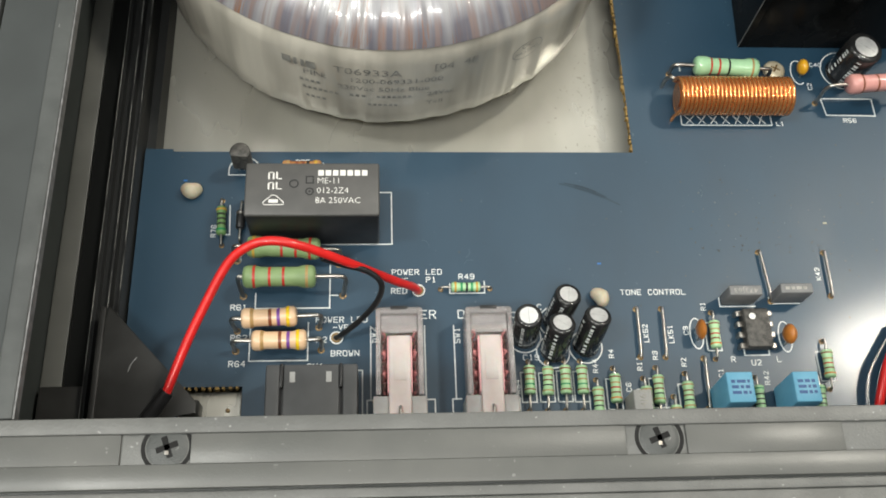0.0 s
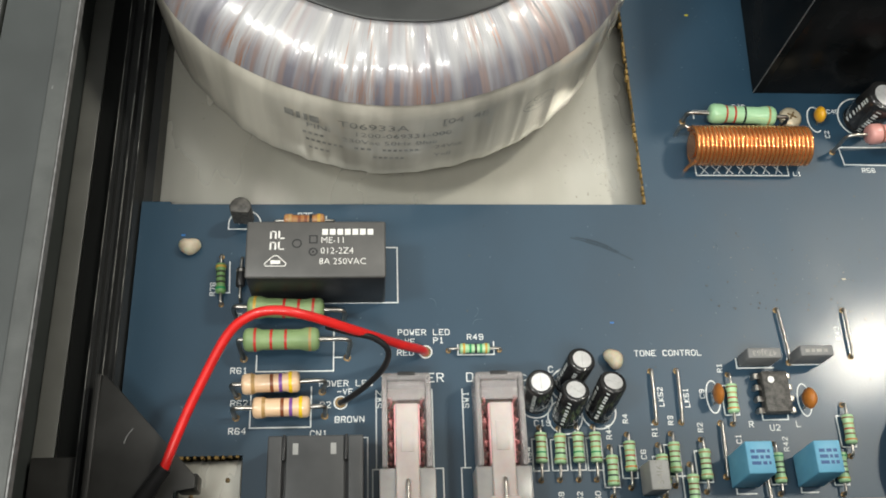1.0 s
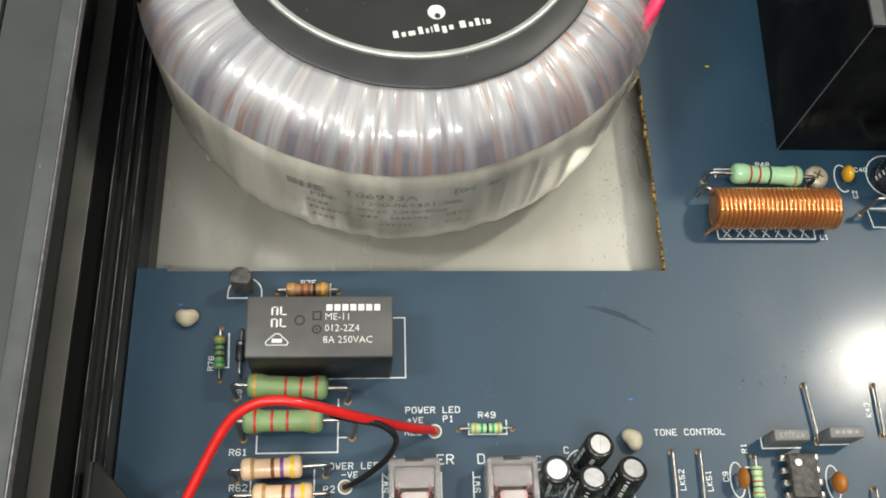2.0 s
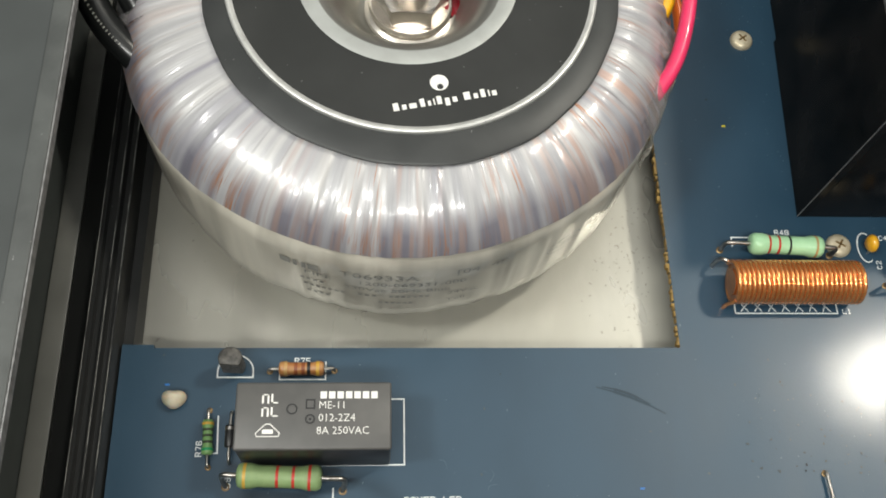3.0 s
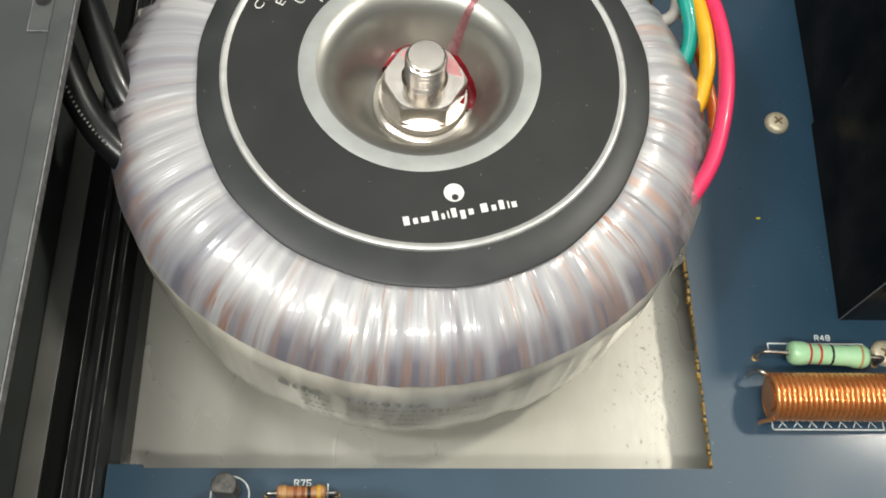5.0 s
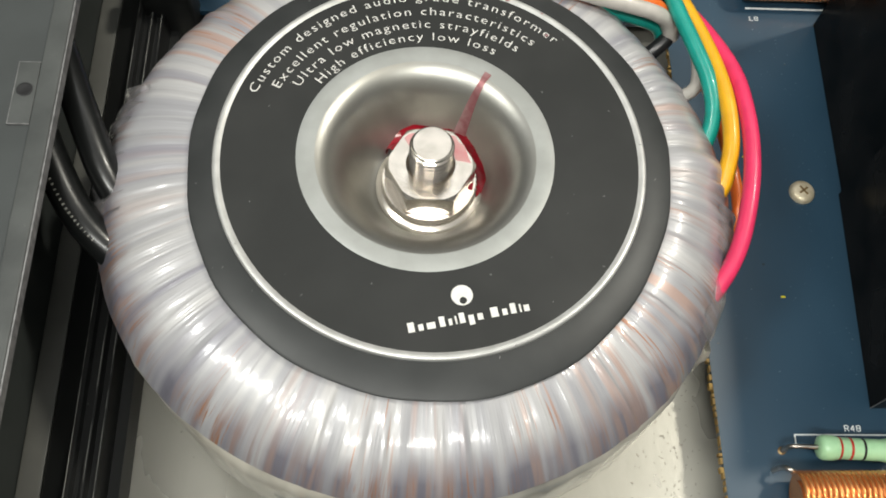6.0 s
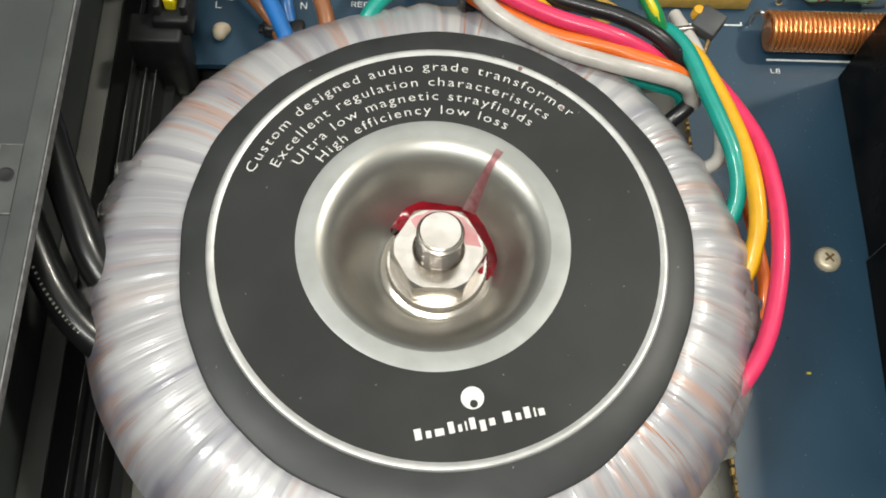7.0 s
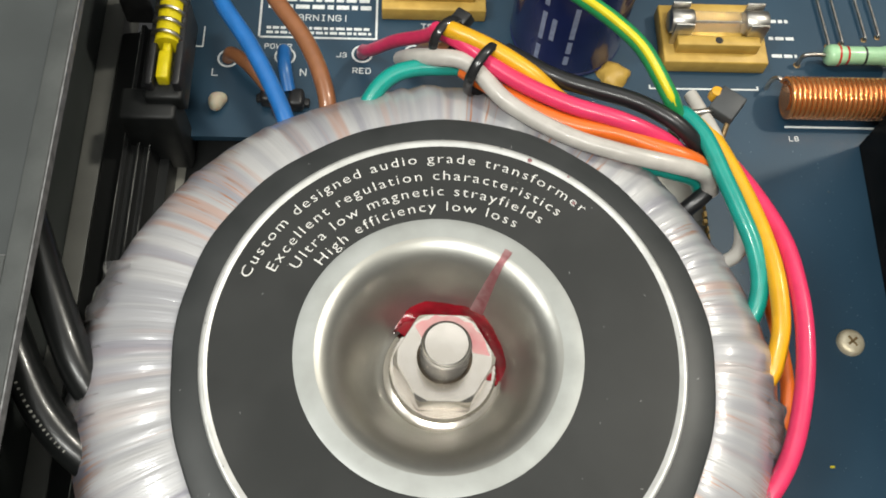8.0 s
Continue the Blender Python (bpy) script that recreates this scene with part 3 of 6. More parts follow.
for x, y, s, a in (("R75", -31.4, 117.6, 1.35), ("R61", -44.5, 80.8, 1.5), ("R62", -44.1, 73.7, 1.5), ("R64", -44.2, 67.8, 1.5), ("RED", -9.0, 84.4, 1.5), ("P1", -1.7, 87.1, 1.5),
                   ("P2", -26.1, 73.1, 1.5), ("BROWN", -21.0, 69.9, 1.5), ("CN1", -27.4, 67.0, 1.5), ("R49", 6.4, 87.8, 1.5), ("+VE", -8.6, 86.9, 1.4), ("-VE", -22.0, 75.9, 1.4),
                   ("C19", 19.9, 68.4, 1.5), ("U2", 70.7, 66.5, 1.5), ("R", 65.5, 67.3, 1.5), ("L", 76.0, 67.2, 1.5), ("C", 16.6, 78.4, 1.6), ("C", 22.6, 80.2, 1.6)):
    legend(x, y, s, a)
legend("POWER LED", -4.9, 89.0)
legend("POWER LED", -21.8, 77.7)
legend("TONE CONTROL", 49.2, 83.6)
legend("S", -13.5, 78.7, 2.3)
legend("ER", -2.6, 78.7, 2.3)
legend("D", 4.8, 78.7, 2.3)
legend("SW2", -14.9, 74.0, 1.5, 90)
legend("SW1", 3.7, 73.7, 1.5, 90)
for text, x, y in (("R76", -51.2, 99.5), ("D9", -45.1, 92.8), ("LK52", 46.3, 73.7), ("LK51", 52.0, 73.4), ("R4", 37.9, 69.0), ("R44", 34.0, 66.2), ("R3", 47.8, 68.5), ("R2", 54.1, 66.8), ("R11", 44.0, 66.6),
                   ("C9", 55.6, 74.2), ("R1", 60.4, 80.0), ("R42", 72.4, 62.9), ("C1", 62.2, 64.2), ("R54", 16.5, 61.8), ("59", 22.7, 52.9), ("52", 26.6, 52.9), ("60", 30.4, 52.9), ("C6", 41.0, 61.3),
                   ("K49", 89.1, 87.8)):
    legend(text, x, y, 1.3, 90)
# rear part of the board
legend("RED", -25.9, 264.8, 1.7)
legend("J3", -30.6, 269.0, 1.5)
legend("L", -58.6, 263.6, 2.2)
legend("N", -39.0, 264.0, 2.2)
legend("L8", 71.0, 249.0, 1.4)
legend("T6.3A", -8.8, 277.5, 1.8)
legend("POWER", -45.0, 271.0, 1.5)
for x, y in ((-25.9, 269.4), (-56.0, 267.4), (-43.3, 268.3), (-14.1, 269.8)):
    circle(x, y, 2.2, w=0.45)
outline([(-49.6, 273.6), (-22.8, 273.6), (-22.8, 290), (-49.6, 290)], True, 0.5)
legend("WARNING!", -36, 279.3, 2.0)
bars(-36, 275.6, 24, 2.6, 2, board, M_ink, seed=3)
bars(-36, 284.5, 24, 6.4, 3, board, M_ink, seed=5)
outline([(-62.0, 276), (-62.0, 270.5), (-63.5, 270.5)], w=0.3)
outline([(39.7, 262.5), (39.7, 261.7), (64.7, 261.9), (64.7, 262.6)], w=0.4)
for k, y in enumerate((271.5, 276.5, 281.5)):
    bars(72.5, y, 6, 1.6, 1, board, M_ink, seed=20 + k)
outline([(62.3, 128.3), (85.4, 128.3), (85.4, 131.5)])
outline([(62.3, 128.3), (62.3, 131.0)])
for k in range(7):
    outline([(63 + k * 3.1, 131.4), (65.2 + k * 3.1, 128.8)], w=0.2)
    outline([(66 + k * 2.9, 131.4), (63.6 + k * 3.1, 128.8)], w=0.2)
circle(95.2, 144.3, 1.9, 3.6, 60, 300)
legend("C40", 100.3, 146.7, 1.3)
legend("C2", 97.5, 140.0, 1.3, 90)
circle(107.0, 145.0, 5.6)
outline([(99.6, 136.3), (100.2, 131.4), (113, 131.2), (113, 136.3)], True)
legend("R56", 106.0, 129.8, 1.4)
legend("R48", 76.0, 147.9, 1.4)
outline([(64.0, 144.5), (64.0, 146.6), (84.5, 146.6), (84.5, 144.6)])
legend("L1", 87.6, 128.8, 1.3)
circle(58.0, 73.5, 1.5, 3.6)
circle(78.4, 72.5, 1.5, 3.6)
outline([(64.4, 82.0), (64.4, 79.9), (72.7, 79.9)])
outline([(76.2, 82.0), (76.2, 80.5), (83.2, 80.5)])
outline([(68.3, 69.6), (68.3, 68.2), (74.0, 68.2), (74.0, 69.5)])
outline([(60.0, 56), (60.0, 52.6), (64.2, 52.6)])
outline([(74.0, 56), (74.0, 52.6), (77.6, 52.6)])
for x, y in ((18.7, 73.2), (26.0, 76.6), (24.9, 69.6), (32.3, 70.6)):
    circle(x, y, 3.7)

# ---- toroidal transformer ----
TX, TY = -9.6, 185.0
tor = thing("toroidal_transformer", TX, TY, -9, "large film-wrapped toroidal transformer with a black printed steel cap", "transformer")
trng = random.Random(11)
FOLDS = []
ang = 0.0
while ang < TAU:
    wdt = trng.uniform(0.03, 0.08) if trng.random() < 0.45 else trng.uniform(0.08, 0.19)
    FOLDS.append((ang, wdt, trng.random() ** 1.4 * min(1.0, 0.35 + wdt * 7), trng.uniform(0.35, 1.9)))
    ang += wdt


def fold(a, lean):
    """Height of the overlapping film strips at an angle: a soft rise and a quick drop for each strip."""
    a = (a + lean) % TAU
    for s, w, h, skew in FOLDS:
        if s <= a < s + w:
            u = (a - s) / w
            return h * math.sin(math.pi * u ** skew) ** 1.2
    return 0.0


def off_centre(r, a):
    """The winding sits a little off the cap's centre."""
    k = min(1.0, max(0.0, (r - 42) / 12))
    return k * k * (3 - 2 * k) * (-1.9 * math.cos(a) - (0.8 if math.sin(a) < 0 else 0.8 + 2.4 * max(0.0, min(1.0, (0.3 - math.cos(a)) / 0.6))) * math.sin(a))


def dent(r, a):
    """The film is drawn in where the output leads leave the winding."""
    return 2.2 * math.exp(-((math.degrees(a) - 33) / 18.0) ** 2) * min(1.0, max(0.0, (r - 44) / 13))


def film_wobble(r, z, a):
    lean = (z - 30) * 0.0022 + 0.05 * math.sin(3 * a)
    f = fold(a, lean)
    n = 0.6 * noise.noise(Vector((math.cos(a) * 3, math.sin(a) * 3, z * 0.05))) + 0.28 * noise.noise(Vector((math.cos(a) * 16 + 3, math.sin(a) * 16, r * 0.16))) + 0.12 * noise.noise(Vector((math.cos(a) * 40, math.sin(a) * 40 + 9, r * 0.22)))
    fade = min(1.0, max(0.0, (r - 40) / 4)) * min(1.0, max(0.12, (z - 37.5) / 6))
    if z < 41.5:  # the film reaches lower away from the front
        side = min(1.0, max(0.0, (math.sin(a) + 0.93) / 0.35)) * (41.5 - z) / 1.6
        r, z = r + 0.75 * side, z - 1.7 * side
    full = 0.92 + 0.6 * noise.noise(Vector((math.cos(a) * 1.6, math.sin(a) * 1.6, 4.0)))
    out = (f - 0.2) * full * fade + n * 0.9 * (1 if r > 45 else 0) * min(1.0, max(0.2, (z - 39) / 5))
    return r + out * 0.75 - dent(r, a) + off_centre(r, a), z + out * 0.45 * (1 if r < 57 else 0.2)


top = [(22, 47.4), (30, 47.8), (37, 48.4), (41, 48.6), (43.2, 48.55), (45.2, 48.2), (47.2, 47.65), (49.2, 46.9), (51.0, 45.95), (52.6, 44.85), (54.0, 43.6), (55.2, 42.2), (56.0, 41.0), (56.6, 39.9)]
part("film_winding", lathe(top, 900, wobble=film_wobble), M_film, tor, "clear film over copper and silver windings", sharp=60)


def paper_wobble(r, z, a):
    facet = 0.22 * abs(math.sin(a * 21)) + 0.5 * noise.noise(Vector((math.cos(a) * 5, math.sin(a) * 5, z * 0.03)))
    facet -= 0.32 * (fold(a, 0.3) - 0.3)
    facet *= min(1.0, max(0.1, (42 - z) / 6))
    return r - facet - dent(r, a) + off_centre(r, a), z + (0.3 * abs(math.sin(a * 21 + 0.4)) if 8 < z < 12.5 else 0)


part("paper_wrap", lathe([(55.7, 40.6), (56.3, 39.6), (57.0, 38.2), (57.5, 36.6), (57.7, 35), (57.8, 30), (57.7, 22), (57.6, 17), (57.35, 12.2), (57.0, 11.4), (56.2, 11.1), (53.5, 9.6), (50.5, 6.0), (48.5, 2.5), (47.5, 0.3), (30, 0.2)], 720, wobble=paper_wobble), M_paper, tor, "beige printed paper band under the film", sharp=60)


def on_side(x, y, z):
    """The place on the paper band: x along it from the front, z its height."""
    r = 57.95 - 0.0012 * (z - 29) ** 2
    a = -math.pi / 2 + x / 57.0
    r += off_centre(57, a)
    return Vector((r * math.cos(a), r * math.sin(a), z))


M_print = material("faded_grey_print", (0.21, 0.208, 0.19), 0.5, color2=(0.36, 0.35, 0.315), scale=500)


def side_words(text, x, z, h):
    words("printed_text", text, 0, 0, 0, h, M_print, tor, stretch=1.2, thick=0.02, bend=lambda c: on_side(c.x + x, 0, z + c.y) * (1.0 + 0.0045 * (1 + c.z)) - Vector((0, 0, z + c.y)) * 0.0045)


side_words("T06933A", -6.0, 33.4, 2.3)
side_words("[04  48", 13.3, 34.6, 2.1)
side_words("1200-069331-000", 0.2, 30.2, 1.7)
side_words("PIN:", -17.5, 30.2, 1.8)
side_words("230Vac 50Hz Blue", -2.5, 27.2, 1.6)
side_words("24Vac", 10.2, 24.6, 1.5)
side_words("Yell", 9.0, 21.0, 1.5)


def side_bar(x0, x1, z0, z1):
    b = bmesh.new()
    n = 5
    rows = [[b.verts.new(on_side(x0 + (x1 - x0) * k / n, 0, z) * 1.006 - Vector((0, 0, z * 0.006))) for z in (z0, z1)] for k in range(n + 1)]
    for p, q in zip(rows, rows[1:]):
        b.faces.new((p[0], p[1], q[1], q[0]))
    part("printed_bar", b, M_print, tor)


for x0, x1, z in ((-21, -16, 27.0), (-20.5, -12, 24.2), (-10, -6, 24.4), (-4, 4, 24.4), (-6, 1, 21.0), (-20, -15, 20.8)):
    n = max(2, round((x1 - x0) / 1.15))
    for k in range(n):
        side_bar(x0 + (x1 - x0) * k / n, x0 + (x1 - x0) * (k + 0.62) / n, z - 0.4, z + 0.5)
# maker's mark as plain slanted blocks
for x0, x1 in ((-24.6, -22.6), (-22.0, -21.2), (-20.4, -19.6), (-19.2, -17.2)):
    side_bar(x0, x1, 32.0, 34.4)
# oval inspection stamp
b = bmesh.new()
rows = []
for k in range(41):
    a = TAU * k / 40
    rows.append([b.verts.new(on_side(31.5 + rr * 4.3 * math.cos(a), 0, 30.0 + rr * 2.9 * math.sin(a)) * 1.008 - Vector((0, 0, 30 * 0.008))) for rr in (0.93, 1.0)])
for p, q in zip(rows, rows[1:]):
    b.faces.new((p[0], p[1], q[1], q[0]))
part("oval_stamp", b, M_print, tor)
side_words("QC", 31.5, 31.1, 1.3)
side_words("PASSED", 31.5, 29.0, 1.2)

# loose film flaps where the cables and leads go in
for k, (a0, a1, z0, z1) in enumerate(((162, 173, 35, 45), (178, 190, 36, 45.5), (-33, -17, 27, 43), (-16, -6, 31, 44))):
    b = bmesh.new()
    rows = []
    for i in range(11):
        a = radians(a0 + (a1 - a0) * i / 10)
        row = []
        for j in range(8):
            z = z0 + (z1 - z0) * j / 7
            r = (57.9 if z < 38 else 57.9 - 0.16 * (z - 38) ** 1.9) + 0.7 * noise.noise(Vector((i * 0.55 + 9 * k, j * 0.45, k))) + (0.9 if i in (0, 10) else 0.2)
            r += off_centre(57, a)
            row.append(b.verts.new((r * math.cos(a), r * math.sin(a), z + 0.6 * math.sin(i * 1.9 + k))))
        rows.append(row)
    for p, q in zip(rows, rows[1:]):
        for j in range(7):
            b.faces.new((p[j], p[j + 1], q[j + 1], q[j]))
    part("film_flap", b, M_flap, tor, "loose wrinkled clear film")

# cap: rubber pad, steel plate, dish
part("rubber_pad", lathe([(20, 48.4), (40.6, 48.9), (41.3, 49.0), (41.4, 49.5), (41.0, 49.8), (36.0, 49.8)], 120, wobble=lambda r, z, a: (r + (r > 40) * (0.2 * math.sin(5 * a + 1) + 0.1 * math.sin(17 * a) + 2.1 * max(0.0, -math.sin(a)) ** 1.5), z)), M_rubber, tor, "dark grey rubber pad")
cap = part("steel_cap", lathe([(37.1, 49.7), (37.1, 50.2), (36.9, 50.5), (36.5, 50.58), (36.1, 50.5), (35.8, 50.3), (20.4, 50.25)], 140), M_rim, tor, "bare steel rim")
part("printed_ring", ring_band(20.6, 35.72, 50.26, 50.36, 120), M_label, cap, "glossy black printed ring")
DISH = [(22.15, 50.37), (21.95, 50.44), (20.4, 50.44), (19.6, 50.42), (19.0, 50.36), (18.5, 50.24), (17.9, 49.98), (17.2, 49.55), (16.3, 48.8), (15.3, 47.5), (14.3, 45.9), (13.3, 43.9), (12.3, 41.9), (11.3, 40.1), (10.3, 38.8), (9.3, 37.9), (0, 37.4)]
part("dish_rim", lathe(DISH[:5], 96, Matrix.Translation((-0.95, 0, 0))), M_dishrim, cap, "flat dull galvanised rim of the dish")
part("dish", lathe(DISH[4:], 96, Matrix.Translation((-0.95, 0, 0))), M_dish, cap, "dished bright steel centre")


def arc_words(text, r, a0, a1, h):
    """A line of letters round the hub between two angles, read from outside the ring."""
    probe = words("printed_text", text, 0, 0, 0, h, M_white, cap, stretch=1.0, thick=0.02, align="LEFT", bend=lambda c: c, space=1.22, weight=-0.025)
    wide = max(v.co.x for v in probe.data.vertices) / U
    for v in probe.data.vertices:
        c = v.co / U
        a = radians(a0 + (a1 - a0) * c.x / wide)
        rr = r + c.y
        v.co = Vector((rr * math.cos(a), rr * math.sin(a), 50.38 + c.z)) * U


arc_words("Custom designed audio grade transformer", 33.3, 159.8, 46.5, 1.75)
arc_words("Excellent regulation characteristics", 30.1, 155.2, 51.5, 1.75)
arc_words("Ultra low magnetic strayfields", 27.2, 151.0, 54.5, 1.75)
arc_words("High efficiency low loss", 24.4, 145.2, 61.5, 1.75)
# maker's mark: a disc with a dark pupil and a row of plain bars
part("mark_disc", lathe([(0, 0), (1.75, 0), (1.75, 0.03), (0, 0.03)], 36, Matrix.Translation((4.75, -26.1, 50.37))), M_white, cap)
part("mark_pupil", lathe([(0, 0), (0.6, 0), (0.6, 0.03), (0, 0.03)], 24, Matrix.Translation((4.95, -27.0, 50.40))), M_label, cap)
x = 0.0
for k, (w, up, down) in enumerate(((1.3, 2.3, 0), (1.0, 1.5, 0), (1.7, 1.5, 0), (1.1, 2.4, 0), (0.7, 1.5, 0), (0.35, 1.9, 0), (1.1, 2.4, 0), (1.1, 1.5, 0.7), (1.1, 1.5, 0), (0, 0, 0), (1.5, 2.3, 0), (1.0, 1.5, 0), (1.1, 2.4, 0), (0.35, 1.9, 0), (1.1, 1.5, 0))):
    if w:
        b = box(x, x + w * 0.8, -down * 0.8, up * 0.72, 0, 0.03)
        b.transform(pose(-3.7, -32.6, 50.37, 0, 0, 11.8))
        part("mark_bar", b, M_white, cap)
        x += w + 0.36
    else:
        x += 0.75

frng = random.Random(21)
b = None
for k in range(34):
    r, a, s = frng.uniform(23.2, 40.5), frng.uniform(0, TAU), frng.uniform(0.05, 0.13)
    own = box(-s * frng.uniform(1, 3.2), s, -s * 0.6, s * 0.6, 0, 0.03)
    own.transform(pose(r * math.cos(a), r * math.sin(a), 50.37 if r < 35 else 50.64, 0, 0, frng.uniform(0, 180)) if r < 35 or 37.6 > r > 35.6 else pose(r * math.cos(a), r * math.sin(a), 49.82, 0, 0, frng.uniform(0, 180)))
    b = join(b, own)
part("lint", b, M_edge, cap, "pale specks of lint")

THREAD = [(0, 37.5)] + [p for k in range(14) for p in ((3.30, 37.7 + 1.1 * k), (3.86, 38.15 + 1.1 * k), (3.86, 38.33 + 1.1 * k))] + [(3.4, 52.9), (3.66, 53.05), (3.5, 53.35), (3.25, 53.5), (0, 53.55)]
bolt = part("bolt", lathe(THREAD, 40), M_nickel, tor, "nickel-plated threaded bolt", sharp=28)


def hex_r(a):
    return 7.05 / math.cos((a + 0.02) % (math.pi / 3) - math.pi / 6)


b = bmesh.new()
rings = [[], [], [], [], [], [], []]
for k in range(72):
    a = TAU * k / 72
    h = hex_r(a)
    for ring, (r, zz) in zip(rings, ((min(h, 7.2), 41.3), (h, 41.3 + max(0, h - 7.1) * 0.6), (h, 46.75 - max(0.12, (h - 7.3) * 0.7)), (min(h - 0.1, 7.35), 46.75), (4.35, 46.75), (3.92, 46.35), (3.92, 44.0))):
        ring.append(b.verts.new((r * math.cos(a), r * math.sin(a), zz)))
for p, q in zip(rings, rings[1:]):
    for k in range(72):
        b.faces.new((p[k], p[(k + 1) % 72], q[(k + 1) % 72], q[k]))
part("hex_nut", b, M_nickel, tor, "nickel-plated hex nut", sharp=20)
part("lock_washer", lathe([(4, 39.2), (8.5, 39.2), (8.6, 39.5), (8.6, 40.9), (8.3, 41.3), (4, 41.3)], 240, wobble=lambda r, z, a: (r + (0.11 if r > 8 and int(a * 240 / TAU + 0.5) % 4 < 2 else 0), z)), M_nickel, tor)
part("flat_washer", lathe([(4, 37.6), (9.5, 37.6), (9.75, 37.9), (9.7, 38.8), (9.4, 39.15), (4, 39.2)], 64), M_nickel, tor)


def dish_z(r):
    return next(z0 + (z1 - z0) * (r0 - r) / (r0 - r1) for (r0, z0), (r1, z1) in zip(DISH, DISH[1:]) if r1 <= r <= r0)


# red locking lacquer on the far side of the nut
b = bmesh.new()
rows = []
for k in range(33):
    a = radians(-14 + 150 * k / 32)
    ro = 11.8 + 0.22 * math.sin(k * 0.55) + 0.05 * math.sin(k * 1.9) - (abs(k - 16) / 16) ** 3 * 1.7
    rows.append([b.verts.new((r * math.cos(a) - 0.9, r * math.sin(a), z)) for r, z in ((7.4, 41.7), (8.8, 41.35), (9.9, max(39.5, dish_z(9.9) + 0.7)), (ro - 0.3, dish_z(ro - 0.3) + 0.2), (ro + 0.4, dish_z(ro + 0.4) - 0.3))])
for p, q in zip(rows, rows[1:]):
    for i in range(4):
        b.faces.new((p[i], p[i + 1], q[i + 1], q[i]))
part("lacquer", b, M_redlac, tor, "shiny red locking lacquer")
b = prism([(4.45 * math.cos(radians(a)), 4.45 * math.sin(radians(a))) for a in range(140, 1, -10)] + [((6.9 + 0.25 * math.sin(a)) * math.cos(radians(a)), (6.9 + 0.25 * math.sin(a)) * math.sin(radians(a))) for a in range(2, 141, 10)], 46.70, 46.81)
part("lacquer_film", b, M_pinklac, tor)
b = bmesh.new()
rows = []
for k in range(24):
    u = k / 23
    r = 10.6 + 9.4 * u
    z = next(z0 + (z1 - z0) * (r0 - r) / (r0 - r1) for (r0, z0), (r1, z1) in zip(DISH, DISH[1:]) if r1 <= r <= r0) + 0.16
    w = 0.10 * (1 - u) ** 2 + 0.026 if u < 0.85 else 0.034
    rows.append([b.verts.new((r * math.cos(radians(56) + s * w) - 0.95, r * math.sin(radians(56) + s * w), z)) for s in (-1, 0, 1)])
for p, q in zip(rows, rows[1:]):
    for i in range(2):
        b.faces.new((p[i], p[i + 1], q[i + 1], q[i]))
part("lacquer_drip", b, M_drip, tor)
for dx, dy, r in ((14.3, 33.2, 0.4), (20.6, 30.2, 0.22), (21.2, 25.3, 0.3)):
    part("lacquer_spot", lathe([(0, 0), (r, 0), (r * 0.7, 0.08), (0, 0.1)], 12, Matrix.Translation((dx, dy, 50.6))), M_drip, tor)

# ---- components ----
RESIST = [(-0.5, 0.55), (-0.485, 0.85), (-0.44, 1.0), (-0.33, 1.0), (-0.25, 0.86), (0.25, 0.86), (0.33, 1.0), (0.44, 1.0), (0.485, 0.85), (0.5, 0.55)]


def res_r(u):
    for (a, ra), (c, rc) in zip(RESIST, RESIST[1:]):
        if a <= u <= c:
            return ra + (rc - ra) * (u - a) / (c - a)
    return 0.5


def resistor(foot0, foot1, length, r, coat, bands, label, group, z=None, shift=0.0, out=0.8, lead=0.32, band_w=0.075, sag=0.0, lean=0.0):
    """An axial resistor on two bent leads. bands: (place along the body from -0.5 to 0.5, colour)."""
    p0, p1 = Vector((*foot0, 0)), Vector((*foot1, 0))
    mid, d = (p0 + p1) / 2, (p1 - p0).normalized()
    z = r + 0.25 if z is None else z
    t = thing("resistor", mid.x, mid.y, 0, label, "resistor", math.degrees(math.atan2(d.y, d.x)), group)
    half = (p1 - p0).length / 2
    turn = Matrix.Translation((shift, lean, z)) @ Matrix.Rotation(math.pi / 2, 4, "Y")
    prof = [(0, -length / 2)] + [(r * q, u * length) for u, q in RESIST] + [(0, length / 2)]
    part("body", lathe(prof, 22, turn), coat, t)
    for u, c in bands:
        k = band_w / 2
        us = [u - k, u - k / 3, u + k / 3, u + k]
        pr = [(r * 0.5, us[0] * length)] + [(r * res_r(v) * 1.012 + 0.012, v * length) for v in us] + [(r * 0.5, us[3] * length)]
        part("colour_band", lathe(pr, 22, turn), BAND[c], t)
    for s in (-1, 1):
        e = s * length / 2 + shift
        knee = s * (half + sag)
        pts = [(e - s * 0.4, lean, z), (e + s * 0.5, lean, z), (e + (knee - e) * 0.75, lean, z), (knee * 0.992, lean * 0.9, z * 0.82), (s * (half + sag * 0.6), lean * 0.45, z * 0.4), (s * half, 0, -0.5)]
        part("lead", tube(pts, lead, 8, 4), M_tin, t)
        part("solder_ring", lathe([(lead, 0.0), (lead + 0.34, 0.0), (lead + 0.24, 0.09), (lead, 0.14)], 14, Matrix.Translation((s * half, 0, 0))), M_solder, t)
    return t


